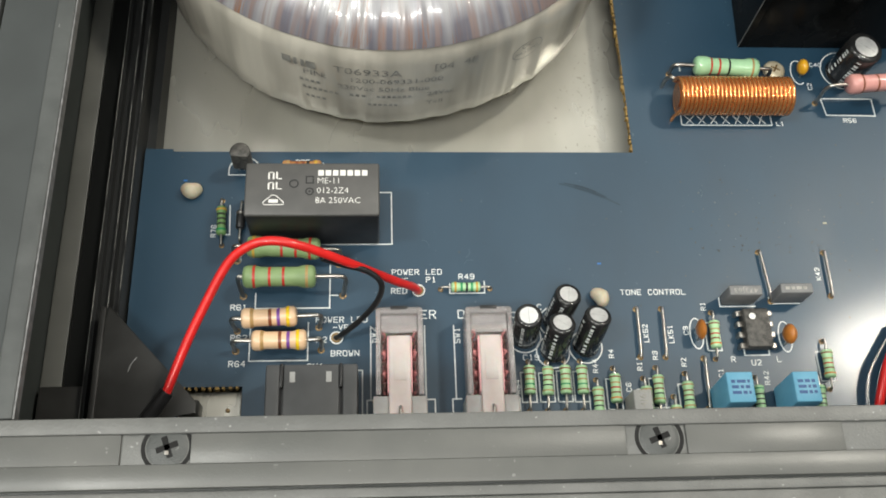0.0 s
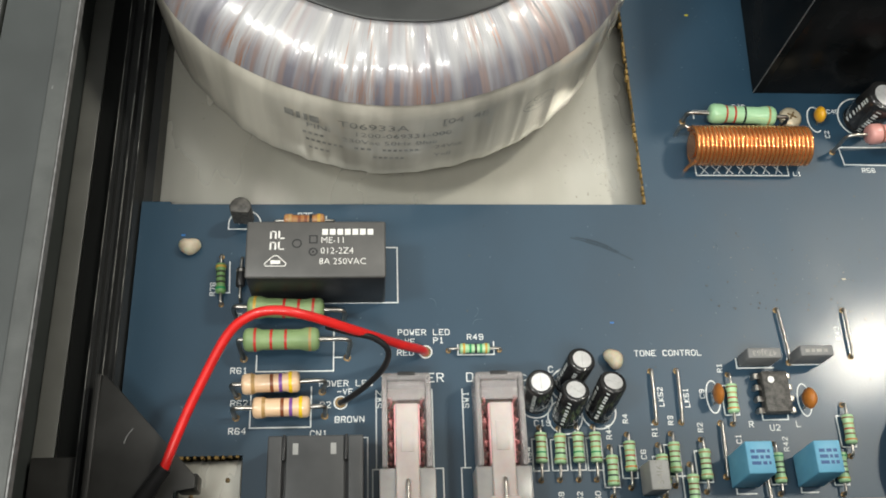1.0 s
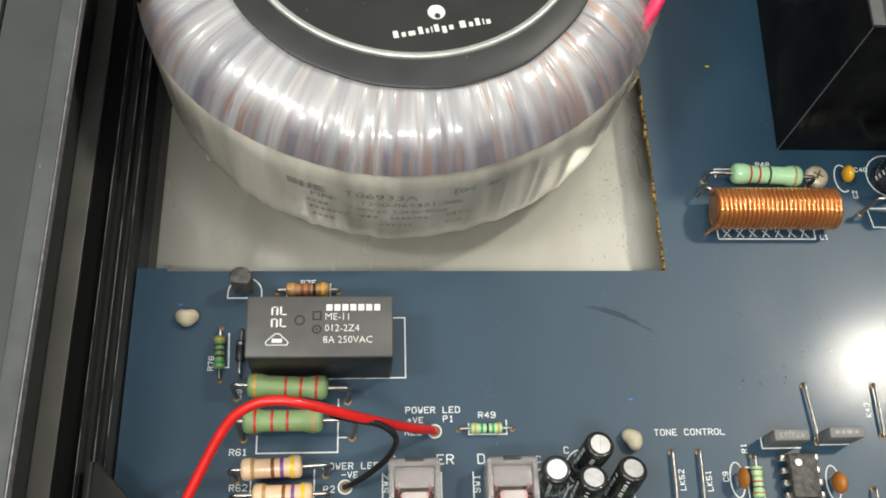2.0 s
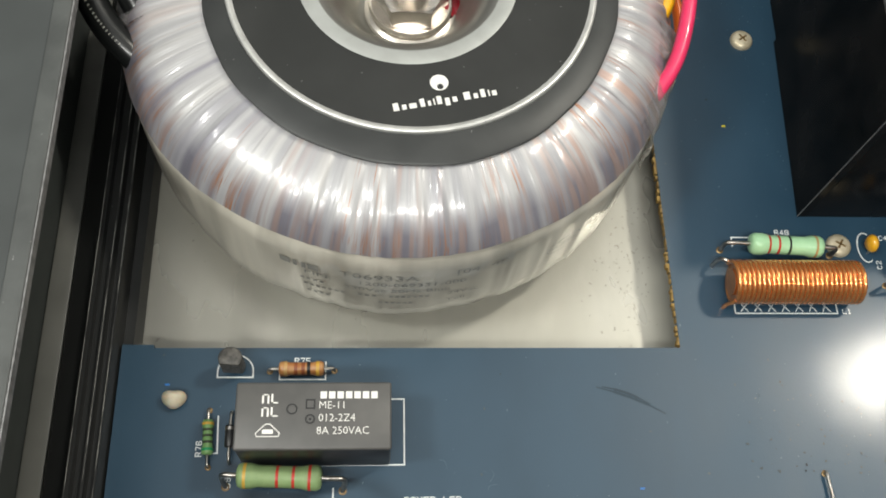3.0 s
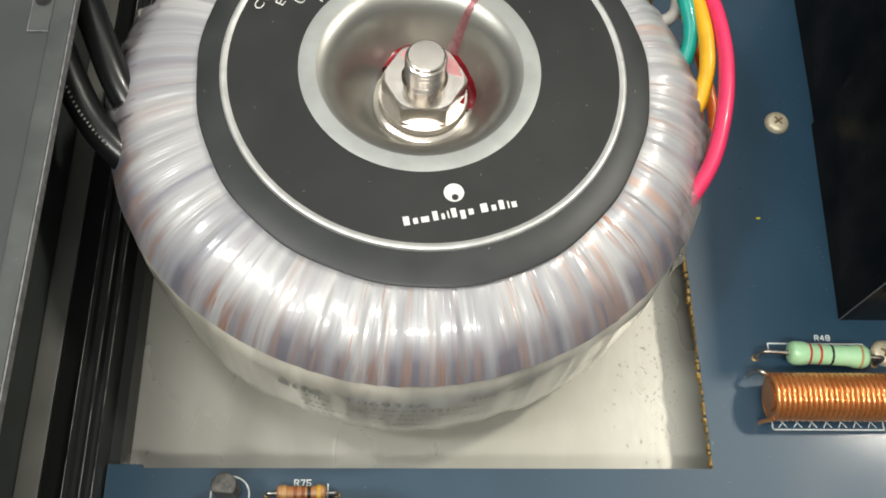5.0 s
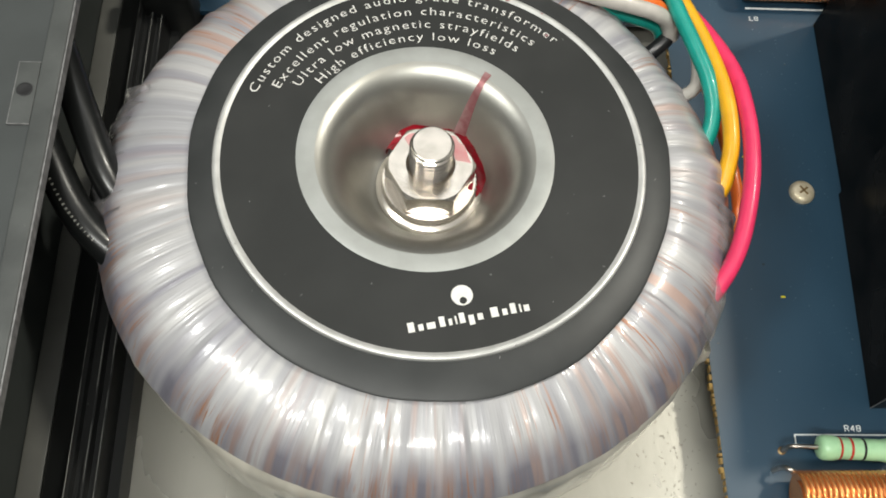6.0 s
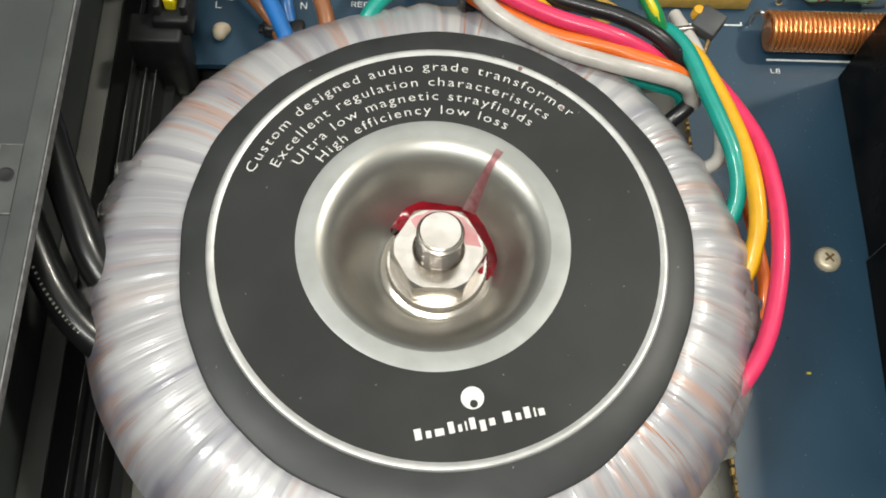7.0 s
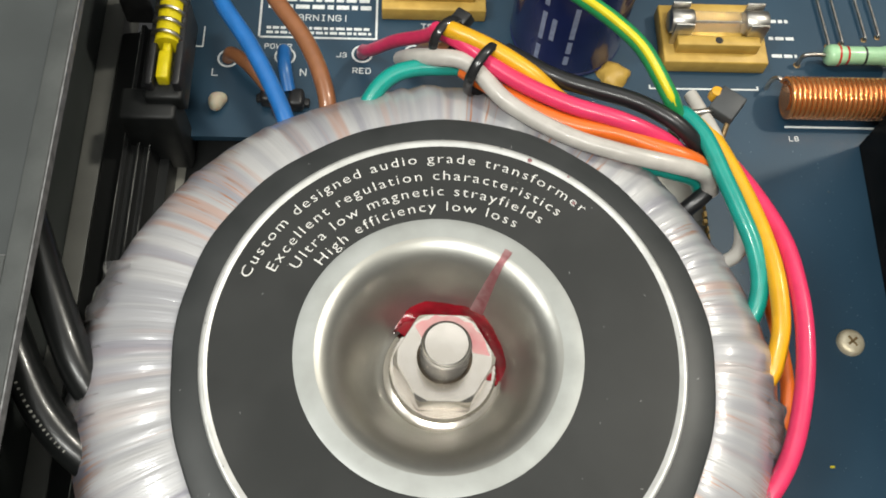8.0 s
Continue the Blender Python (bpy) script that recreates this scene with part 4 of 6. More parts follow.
G = "pale green resistors on the board"
pale = "small pale green resistor with coloured bands lying on the board"
B1 = [(-0.36, "brown"), (-0.17, "green"), (0.0, "tan"), (0.17, "brown"), (0.37, "brown")]
B2 = [(-0.36, "orange"), (-0.17, "brown"), (0.0, "red"), (0.17, "tan"), (0.37, "brown")]
B3 = [(-0.36, "tan"), (-0.17, "black"), (0.0, "brown"), (0.17, "brown"), (0.37, "tan")]
B4 = [(-0.36, "gold"), (-0.17, "dark"), (0.0, "dark"), (0.17, "dark"), (0.37, "green")]
ROWS_R = [((19.1, 67.4), (18.7, 56.3), B1, -1.0), ((23.2, 67.2), (22.6, 56.3), B3, -0.8), ((27.0, 67.6), (26.6, 56.3), B1, -0.8), ((30.6, 67.4), (30.4, 56.2), B1, -0.9), ((33.8, 63.0), (33.5, 52.6), B3, 0.0),
          ((37.8, 65.6), (37.5, 54.4), B2, -0.7), ((47.4, 65.6), (47.0, 54.6), B3, -0.2), ((53.8, 64.2), (53.5, 53.2), B3, 0.0), ((50.6, 59.0), (50.2, 48.6), B3, 0.3), ((61.9, 78.4), (61.4, 67.4), B2, 0.2),
          ((69.4, 63.0), (69.3, 52.4), B4, 0.1), ((86.6, 71.2), (86.2, 60.0), B2, 0.1), ((83.4, 63.0), (82.9, 52.0), B4, 0.1), ((44.3, 63.2), (44.6, 52.4), B3, 0.0)]
for f0, f1, bands, sh in ROWS_R:
    resistor(f1, f0, 6.4, 1.25, M_resgreen, bands, pale, G, shift=-sh if sh else 0.0, lead=0.28, band_w=0.05)
    x, y0, y1 = (f0[0] + f1[0]) / 2, f1[1] + 2.0, f0[1] - 2.4
    outline([(x - 1.6, y0), (x + 1.6, y0), (x + 1.6, y1), (x - 1.6, y1)], True)
resistor((0.4, 84.7), (11.6, 84.7), 6.6, 1.15, M_resgreen, [(-0.36, "gold"), (-0.15, "green"), (0.03, "black"), (0.2, "green"), (0.37, "gold")], "small pale green resistor beside the red wire's pad", G, lead=0.28)
resistor((-49.1, 95.8), (-49.6, 107.2), 7.0, 1.15, M_resdarkgreen, [(-0.36, "green"), (-0.15, "dark"), (0.03, "dark"), (0.2, "dark"), (0.37, "gold")], "small leaf green resistor beside the relay", G, lead=0.28)
resistor((-38.0, 115.3), (-24.8, 115.4), 9.2, 1.55, M_resbrown, [(-0.34, "tan"), (-0.12, "brown"), (0.04, "brown"), (0.16, "black"), (0.36, "gold")], "amber brown resistor with dark bands behind the relay", "", lead=0.33)
GP = "large matt green power resistors"
resistor((-45.4, 92.0), (-22.6, 91.0), 16.2, 2.45, M_resolive, [(-0.40, "gold"), (-0.02, "red"), (0.17, "red"), (0.36, "red")], "large matt green power resistor with red bands on long leads", GP, z=5.2, lean=1.4, shift=-0.6, lead=0.5, band_w=0.035, sag=0.5)
resistor((-43.6, 83.4), (-21.6, 83.4), 15.8, 2.5, M_resolive, [(-0.34, "red"), (-0.13, "red"), (0.06, "red"), (0.38, "tan")], "large matt green power resistor with red bands on long leads", GP, z=5.6, lean=2.4, shift=-2.6, lead=0.5, band_w=0.035, sag=0.8)
GB = "beige resistors in front of the green ones"
resistor((-44.5, 75.2), (-26.8, 75.9), 11.9, 2.2, M_resbeige, [(-0.30, "tan"), (0.02, "brown"), (0.17, "violet"), (0.34, "yellow")], "beige resistor with brown, violet and yellow bands", GB, z=5.0, lean=1.1, shift=-1.4, lead=0.47, band_w=0.06, sag=0.9)
resistor((-44.6, 70.6), (-26.2, 70.7), 11.7, 2.2, M_resbeige, [(-0.30, "tan"), (0.02, "brown"), (0.17, "violet"), (0.34, "yellow")], "beige resistor with brown, violet and yellow bands", GB, z=4.9, lean=0.8, shift=0.6, lead=0.47, band_w=0.06, sag=0.3)
resistor((60.9, 143.4), (86.2, 142.2), 16.4, 2.45, M_respgreen, [(-0.26, "red"), (-0.13, "red"), (0.02, "black"), (0.38, "tan")], "mint green power resistor with red bands behind the copper coil", "mint green power resistors", z=4.4, shift=0.8, lead=0.5, band_w=0.03)
resistor((75.0, 269.0), (102.0, 269.0), 17.0, 2.45, M_respgreen, [(-0.34, "red"), (-0.22, "red"), (0.02, "black"), (0.38, "tan")], "mint green power resistor behind the second copper coil", "mint green power resistors", z=4.2, shift=0.0, lead=0.5, band_w=0.03)
resistor((97.8, 134.9), (123.0, 136.8), 16.0, 2.5, M_respink, [(-0.30, "brown"), (-0.05, "brown"), (0.2, "black")], "pink power resistor raised on bent leads", "", z=8.0, shift=0.4, lead=0.45, band_w=0.03)


def relay():
    t = thing("relay", -27.8, 102.2, 0, "black box relay with white printed rating on its lid", "relay")
    part("case", box(-14.4, 14.4, -6.35, 6.35, 0.2, 15.0, 0.5), M_blackplastic, t)
    lid = part("lid", box(-14.5, 14.5, -6.4, 6.4, 14.6, 15.7, 0.45), M_relaytop, t, "dark grey printed lid")
    zt = 15.71
    for k in range(7):
        b = box(1.2 + k * 1.58, 1.2 + k * 1.58 + 1.2, 3.2, 4.55, zt, zt + 0.02)
        part("mark_bar", b, M_white, lid)
    for text, y in (("ME-11", 1.9), ("012-2Z4", -0.5), ("8A 250VAC", -2.9)):
        words("printed_text", text, 0.9 if y > -2 else 0.6, y, zt, 1.45, M_white, lid, align="LEFT", stretch=0.97, thick=0.02, weight=-0.02)
    part("recess", box(-1.5, 0.3, 1.2, 3.1, zt, zt + 0.03), M_blackplastic, lid)
    part("recess", box(-1.2, 0.0, 1.5, 2.8, zt + 0.03, zt + 0.05), M_relaytop, lid)
    part("recess", ring_band(0.62, 0.95, zt, zt + 0.04, 24, Matrix.Translation((-0.6, -0.7, 0))), M_blackplastic, lid)
    part("recess", lathe([(0, zt), (0.25, zt), (0.25, zt + 0.04), (0, zt + 0.04)], 12, Matrix.Translation((-0.6, -0.7, 0))), M_blackplastic, lid)
    part("moulding_mark", ring_band(0.75, 1.05, zt - 0.02, zt + 0.06, 24, Matrix.Translation((-4.0, 1.2, 0))), M_blackplastic, lid)
    for y in (3.2, 0.7):
        for x0, x1, y0, y1 in ((-9.6, -9.25, -0.9, 0.9), (-8.6, -8.25, -0.9, 0.9), (-9.6, -8.25, 0.65, 0.9), (-7.9, -7.55, -0.9, 0.9), (-7.9, -6.6, -0.9, -0.65)):
            part("approval_mark", box(x0, x1, y + y0, y + y1, zt, zt + 0.02), M_white, lid)
    tri = [(-10.3, -3.9), (-6.3, -3.9), (-6.1, -3.3), (-7.9, -1.6), (-8.7, -1.6), (-10.5, -3.3)]
    for (x0, y0), (x1, y1) in zip(tri, tri[1:] + tri[:1]):
        b = tube([(x0, y0, zt), (x1, y1, zt)], 0.12, 4, 0)
        part("approval_mark", b, M_white, lid)
    part("approval_mark", box(-9.3, -7.3, -3.4, -2.6, zt, zt + 0.02), M_white, lid)


relay()


def transistor(x, y):
    t = thing("transistor", x, y, 0, "small black plastic transistor behind the relay", "transistor")
    pts = [(2.35 * math.cos(radians(a)), 2.35 * math.sin(radians(a))) for a in range(-40, 221, 12)]
    part("body", prism(pts, 2.6, 8.6, bevel=0.25), M_chip, t)
    for k in (-1.27, 0, 1.27):
        part("lead", cyl((k, 0, -0.5), (k, 0, 2.8), 0.25, 8), M_tin, t)


transistor(-45.0, 115.6)
d = thing("diode", -45.0, 101.6, 0, "small black diode with a silver band beside the relay", "diode", 90)
part("body", cyl((-2.2, 0, 1.6), (2.2, 0, 1.6), 1.0, 18, bevel=0.2), M_blackplastic, d)
part("cathode_band", cyl((1.2, 0, 1.6), (1.8, 0, 1.6), 1.03, 18), M_tin, d)
for s in (-1, 1):
    part("lead", tube([(s * 2.0, 0, 1.6), (s * 3.6, 0, 1.6), (s * 4.9, 0, 1.2), (s * 5.2, 0, -0.4)], 0.3, 8, 4), M_tin, d)


def standoff(x, y, r=2.4, seed=0):
    t = thing("nylon_standoff", x, y, 0, "ivory nylon standoff tip poking through the board", "standoff", group="nylon standoffs")
    bm = lathe([(0, 3.4), (0.8, 3.3), (1.7, 2.8), (2.2, 1.9), (2.25, 1.2), (1.9, 0.5), (1.5, 0.1), (1.4, -1.0)], 22,
               wobble=lambda r0, z, a: (r0 * (0.93 + 0.16 * math.cos(2 * a + seed) + 0.09 * math.sin(3 * a)), z + 0.25 * math.sin(a + seed)))
    part("tip", bm, M_nylon, t)


standoff(-56.6, 109.2, seed=0)
standoff(36.5, 82.0, seed=2)
standoff(-57.1, 255.0, seed=4)


def board_screw(x, y, r=2.55, turn=20):
    t = thing("board_screw", x, y, 0, "brass-coloured cross-head screw holding the board", "screw", group="board screws")
    part("head", lathe([(0, 1.45), (1.5, 1.42), (2.25, 1.2), (2.7, 0.75), (2.85, 0.2), (2.85, 0)], 28), M_screw, t)
    for k in (0, 90):
        b = box(-1.25, 1.25, -0.25, 0.25, 1.2, 1.48, 0.04)
        b.transform(pose(0, 0, 0, 0, 0, k + turn))
        part("cross_slot", b, M_solder, t)


M_screw = material("yellowed_zinc", (0.66, 0.59, 0.44), 0.45, 0.45, color2=(0.52, 0.45, 0.31), scale=600)
board_screw(74.7, 201.0, turn=35)
board_screw(88.7, 144.6, turn=60)


def coil(x0, x1, y, r, label, lead_x):
    t = thing("copper_coil", x0, y, r + 0.6, label, "coil", group="copper coils")
    n = 27
    pts = []
    pitch = (x1 - x0) / n
    for k in range(n * 20 + 1):
        a = TAU * k / 20
        pts.append((pitch * k / 20, r * math.cos(a), r * math.sin(a)))
    part("winding", tube(pts, pitch * 0.49, 10, 0), M_copper, t)
    part("inner_layer", cyl((0.4, 0, 0), (x1 - x0 - 0.4, 0, 0), r - 0.3, 28), M_copper, t)
    part("core_end", cyl((-0.1, 0, 0), (0.5, 0, 0), r - 1.5, 24), M_copper, t)
    part("core_end", cyl((x1 - x0 - 0.5, 0, 0), (x1 - x0 + 0.1, 0, 0), r - 0.9, 24), M_blackplastic, t)
    part("lead", tube([(0.2, r, 0.2), (-1.0, r + 0.6, 0.6), (-1.6, r + 1.4, -1.5), (-1.8, r + 1.4, -r - 1.0)], 0.5, 8, 4), M_tin, t)
    if not lead_x:
        part("lead", tube([(0.3, -r, 0.4), (-0.1, -r - 0.1, -0.8), (-0.5, -r + 0.2, -r * 0.6), (-0.6, -r + 0.4, -r - 1.0)], 0.45, 8, 4), M_copper, t)


coil(60.3, 88.8, 133.7, 4.4, "copper wire coil on the board beside the mint resistor", 0)
coil(68.4, 99.0, 256.6, 4.3, "second copper wire coil near the wiring loom", 1)
outline([(69.6, 252.1), (98.4, 252.1)], w=0.5)


def electrolytic(base, tip, r, label, group, sleeve=M_sleeve, top=True, seed=1, stripes=True):
    n = (Vector(tip) - Vector(base)).length
    t = thing("electrolytic_capacitor", base[0], base[1], 0, label, "capacitor", group=group)
    m = along((0, 0, base[2]), Vector(tip) - Vector((base[0], base[1], 0)))
    part("sleeve", lathe([(0, 0), (r * 0.92, 0), (r, 0.3), (r, 0.9), (r * 0.95, 1.3), (r, 1.7), (r, n - 0.5), (r * 0.93, n - 0.05), (r * 0.78, n + 0.12), (r * 0.67, n + 0.05)], 36, m), sleeve, t)
    can = part("can_top", lathe([(r * 0.70, n - 0.05), (r * 0.69, n + 0.04), (0, n + 0.05)], 36, m), M_alu, t, "bright aluminium vent top")
    b = box(-r * 0.55, r * 0.55, -0.03, 0.03, n + 0.05, n + 0.06)
    b.transform(m @ pose(0, 0, 0, 0, 0, 30 + 40 * seed))
    part("vent_score", b, M_c6grey, can)
    if stripes:
        rr = random.Random(seed)
        side = m.to_3x3().inverted() @ Vector((-0.75, -0.66, 0))
        mid = math.degrees(math.atan2(side.y, side.x))
        for a0 in (mid - 32, mid + 22):
            z = 1.6
            while z < n - 1.0:
                h = rr.uniform(0.3, 0.7)
                b = bmesh.new()
                aa = [radians(a0 + d) for d in (-7, 0, 7)]
                rows = [[b.verts.new((1.015 * r * math.cos(a), 1.015 * r * math.sin(a), zz)) for zz in (z, min(z + h, n - 0.7))] for a in aa]
                for p, q in zip(rows, rows[1:]):
                    b.faces.new((p[0], p[1], q[1], q[0]))
                b.transform(m)
                part("sleeve_mark", b, M_ink, t)
                z += h + rr.uniform(0.25, 0.9)
    return t


GE = "small black electrolytic capacitors"
le = "small black electrolytic capacitor with a bright aluminium top, leaning"
electrolytic((18.7, 72.9, 0.2), (18.2, 74.3, 11.0), 2.95, le, GE, seed=1)
electrolytic((25.8, 76.4, 0.2), (27.2, 79.0, 11.0), 2.95, le, GE, seed=2)
electrolytic((24.8, 69.4, 0.2), (25.3, 72.6, 11.0), 2.95, le, GE, seed=3)
electrolytic((32.0, 70.4, 0.2), (33.3, 74.2, 11.0), 2.95, le, GE, seed=4)
electrolytic((106.4, 143.8, 0.2), (107.8, 143.9, 11.8), 4.5, "black electrolytic capacitor behind the pink resistor", "", seed=5)
electrolytic((21.2, 277.0, 0.2), (21.2, 277.0, 38), 13.0, "large navy electrolytic capacitor with pale printing beside the fuse holder", "", sleeve=M_bluesleeve, seed=6, stripes=False)
M_paleblue = material("pale_blue_print", (0.34, 0.38, 0.52), 0.4, color2=(0.24, 0.27, 0.40), scale=900)
big = [o for o in bpy.data.objects if o.name.startswith("electrolytic_capacitor") and not o.parent][-1]
for k, (a, z0, z1) in enumerate(((232, 4, 9), (232, 11, 20), (232, 22, 30), (262, 5, 8), (262, 9, 13), (262, 14, 24), (262, 26, 34), (243, 12, 19))):
    b = bmesh.new()
    aa = [radians(a + d) for d in (-2.4, 0, 2.4)]
    rows = [[b.verts.new((13.07 * math.cos(q), 13.07 * math.sin(q), zz)) for zz in (z0, z1)] for q in aa]
    for p, q in zip(rows, rows[1:]):
        b.faces.new((p[0], p[1], q[1], q[0]))
    part("sleeve_mark", b, M_paleblue, big)


def box_cap(x, y, w, d, z0, z1, mat_, label, group, text="", lean=0.0, rows=1, ink=None, seed=1, shift=(0, 0)):
    t = thing("box_capacitor", x, y, 0, label, "capacitor", group=group)
    b = box(-w / 2, w / 2, -d / 2, d / 2, z0, z1, 0.25)
    for v in b.verts:
        k = v.co.z / z1
        v.co.x += shift[0] * k
        v.co.y += shift[1] * k
    part("case", b, mat_, t)
    for s in (-1, 1):
        part("lead", cyl((s * w * 0.38, 0, -0.4), (s * w * 0.38, 0, z0 + 0.3), 0.28, 8), M_tin, t)
    if text:
        words("printed_text", text, shift[0], shift[1], z1 + 0.01, min(1.3, d * 0.5), ink or M_print, t, rz=180, thick=0.02)
    else:
        bars(shift[0], shift[1], w * 0.7, d * 0.55, rows, t, ink or M_print, z=z1 + 0.01, seed=seed, name="printed_bar")
    return t


GF = "grey film capacitors"
box_cap(68.2, 81.2, 7.4, 2.3, 0.6, 7.0, M_filmgrey, "grey box film capacitor behind the chip", GF, text="473J63")
box_cap(80.0, 81.6, 7.4, 2.3, 0.6, 7.0, M_filmgrey, "grey box film capacitor behind the chip", GF, seed=4)
c6 = box_cap(41.6, 55.6, 4.0, 6.0, 0.4, 8.0, M_c6grey, "light grey box capacitor near the front frame", "", text=" ")
words("printed_text", "154J63", 0, 0, 8.03, 1.3, M_print, c6, rz=90, thick=0.02)
GBL = "blue box capacitors"
M_blueink = material("navy_print", (0.03, 0.10, 0.28), 0.5)
box_cap(61.6, 56.9, 5.8, 6.6, 0.6, 9.0, M_bluecap, "sky blue box capacitor leaning over its printed outline", GBL, rows=3, ink=M_blueink, seed=8, shift=(1.0, 1.6))
box_cap(75.8, 56.8, 5.6, 6.6, 0.6, 9.0, M_bluecap, "sky blue box capacitor leaning over its printed outline", GBL, rows=3, ink=M_blueink, seed=9, shift=(1.2, 1.6))


def disc_cap(x, y, r, mat_, label, thick=1.0, z=3.4, group=""):
    t = thing("disc_capacitor", x, y, 0, label, "capacitor", group=group)
    b = lathe([(0, -thick), (r * 0.55, -thick * 0.85), (r * 0.9, -thick * 0.4), (r, 0), (r * 0.9, thick * 0.4), (r * 0.55, thick * 0.85), (0, thick)], 24, Matrix.Translation((0, 0, z)) @ Matrix.Rotation(math.pi / 2, 4, "Y"))
    part("disc", b, mat_, t)
    for s in (-1, 1):
        part("lead", cyl((0, s * r * 0.6, -0.4), (0, s * r * 0.5, z - r * 0.5), 0.26, 8), M_tin, t)


disc_cap(58.0, 73.3, 2.3, M_ceramic, "orange-brown ceramic disc capacitor beside the chip", group="ceramic disc capacitors")
disc_cap(78.0, 72.0, 2.3, M_ceramic, "orange-brown ceramic disc capacitor beside the chip", thick=1.4, group="ceramic disc capacitors")
disc_cap(95.4, 144.2, 2.1, M_yellowcap, "small yellow drop capacitor beside the board screw", thick=1.3, z=2.6)

chip = thing("chip", 71.0, 73.6, 0, "worn black eight-pin chip with a white dot", "chip")
part("body", box(-2.9, 2.9, -4.5, 4.5, 0.7, 3.7, 0.3), M_chip, chip)
part("pin_dot", lathe([(0, 0), (0.75, 0), (0.75, 0.03), (0, 0.03)], 20, Matrix.Translation((-1.0, 2.6, 3.71))), M_white, chip)
for s in (-1, 1):
    for k in range(4):
        y = -3.81 + 2.54 * k
        b = box(s * 2.8 if s > 0 else -4.1, 4.1 if s > 0 else -2.8, y - 0.62, y + 0.62, 1.9, 2.2, 0.05)
        b = box(3.85 if s > 0 else -4.15, 4.15 if s > 0 else -3.85, y - 0.62, y + 0.62, 0.6, 2.2, 0.05, bm=b)
        b = box(3.85 if s > 0 else -4.15, 4.15 if s > 0 else -3.85, y - 0.25, y + 0.25, -0.4, 0.7, bm=b)
        part("pin", b, M_tin, chip)


def jumper(f0, f1, label="tinned wire link bridging two holes of the board", z=1.0):
    p0, p1 = Vector((*f0, 0)), Vector((*f1, 0))
    d = (p1 - p0).normalized()
    t = thing("wire_link", p0.x, p0.y, 0, label, "wire link", group="wire links")
    v = p1 - p0
    up = Vector((0, 0, z))
    part("wire", tube([(0, 0, -0.4), up * 0.7, d * 0.5 + up, v * 0.5 + up * 1.05, v - d * 0.5 + up, v + up * 0.7, v + Vector((0, 0, -0.4))], 0.32, 8, 4), M_tin, t)
    for q in (Vector((0, 0, 0)), v):
        part("solder_ring", lathe([(0.3, 0), (0.72, 0), (0.6, 0.1), (0.3, 0.16)], 14, Matrix.Translation(q)), M_solder, t)


jumper((44.7, 79.4), (44.4, 68.1))
jumper((50.5, 79.4), (50.1, 68.0))
jumper((75.7, 93.4), (76.5, 81.0))
jumper((91.4, 93.2), (91.1, 82.2))
jumper((58.7, 67.6), (58.2, 56.2))
jumper((66.6, 58.0), (66.8, 49.0))
for x in (83.2, 86.6, 92.4, 95.8):
    jumper((x, 274.6 + (x - 83) * 0.22), (x - 1.0, 296), "long tinned wire link near the fuse holder")

# ---- connector, switches, bracket ----
cn = thing("ribbon_connector", -27.3, 56.0, 0, "dark grey plastic connector with two slots in its lid", "connector")
part("housing", box(-9.3, 9.3, -10, 8.2, 0.2, 9.6, 0.3), M_blackplastic, cn)
part("lid", box(-5.9, 5.6, -10, 8.4, 9.4, 10.2, 0.3), M_greyplastic, cn)
part("lid_rail", box(-9.4, -6.5, -10, 8.3, 9.2, 10.6, 0.35), M_greyplastic, cn)
part("lid_rail", box(6.2, 9.3, -10, 8.3, 9.2, 10.6, 0.35), M_greyplastic, cn)
for x in (-4.0, 3.4):
    part("slot", box(x - 0.55, x + 0.55, 4.6, 6.8, 10.18, 10.24), M_c6grey, cn)
for x in (-6.2, 5.9):
    part("latch_slot", box(x - 0.3, x + 0.3, 3.4, 8.45, 10.0, 10.7, 0.1), M_blackplastic, cn)


# Pink glow scattered from the red contacts, put into the colour of thin strips.
M_pinkglow = material("pink_glow_tint", (0.72, 0.36, 0.37), 0.4, color2=(0.62, 0.28, 0.29), scale=500)


M_milky = material("milky_plastic", (0.33, 0.32, 0.31), 0.3, color2=(0.28, 0.265, 0.26), scale=250, sss=0.15)


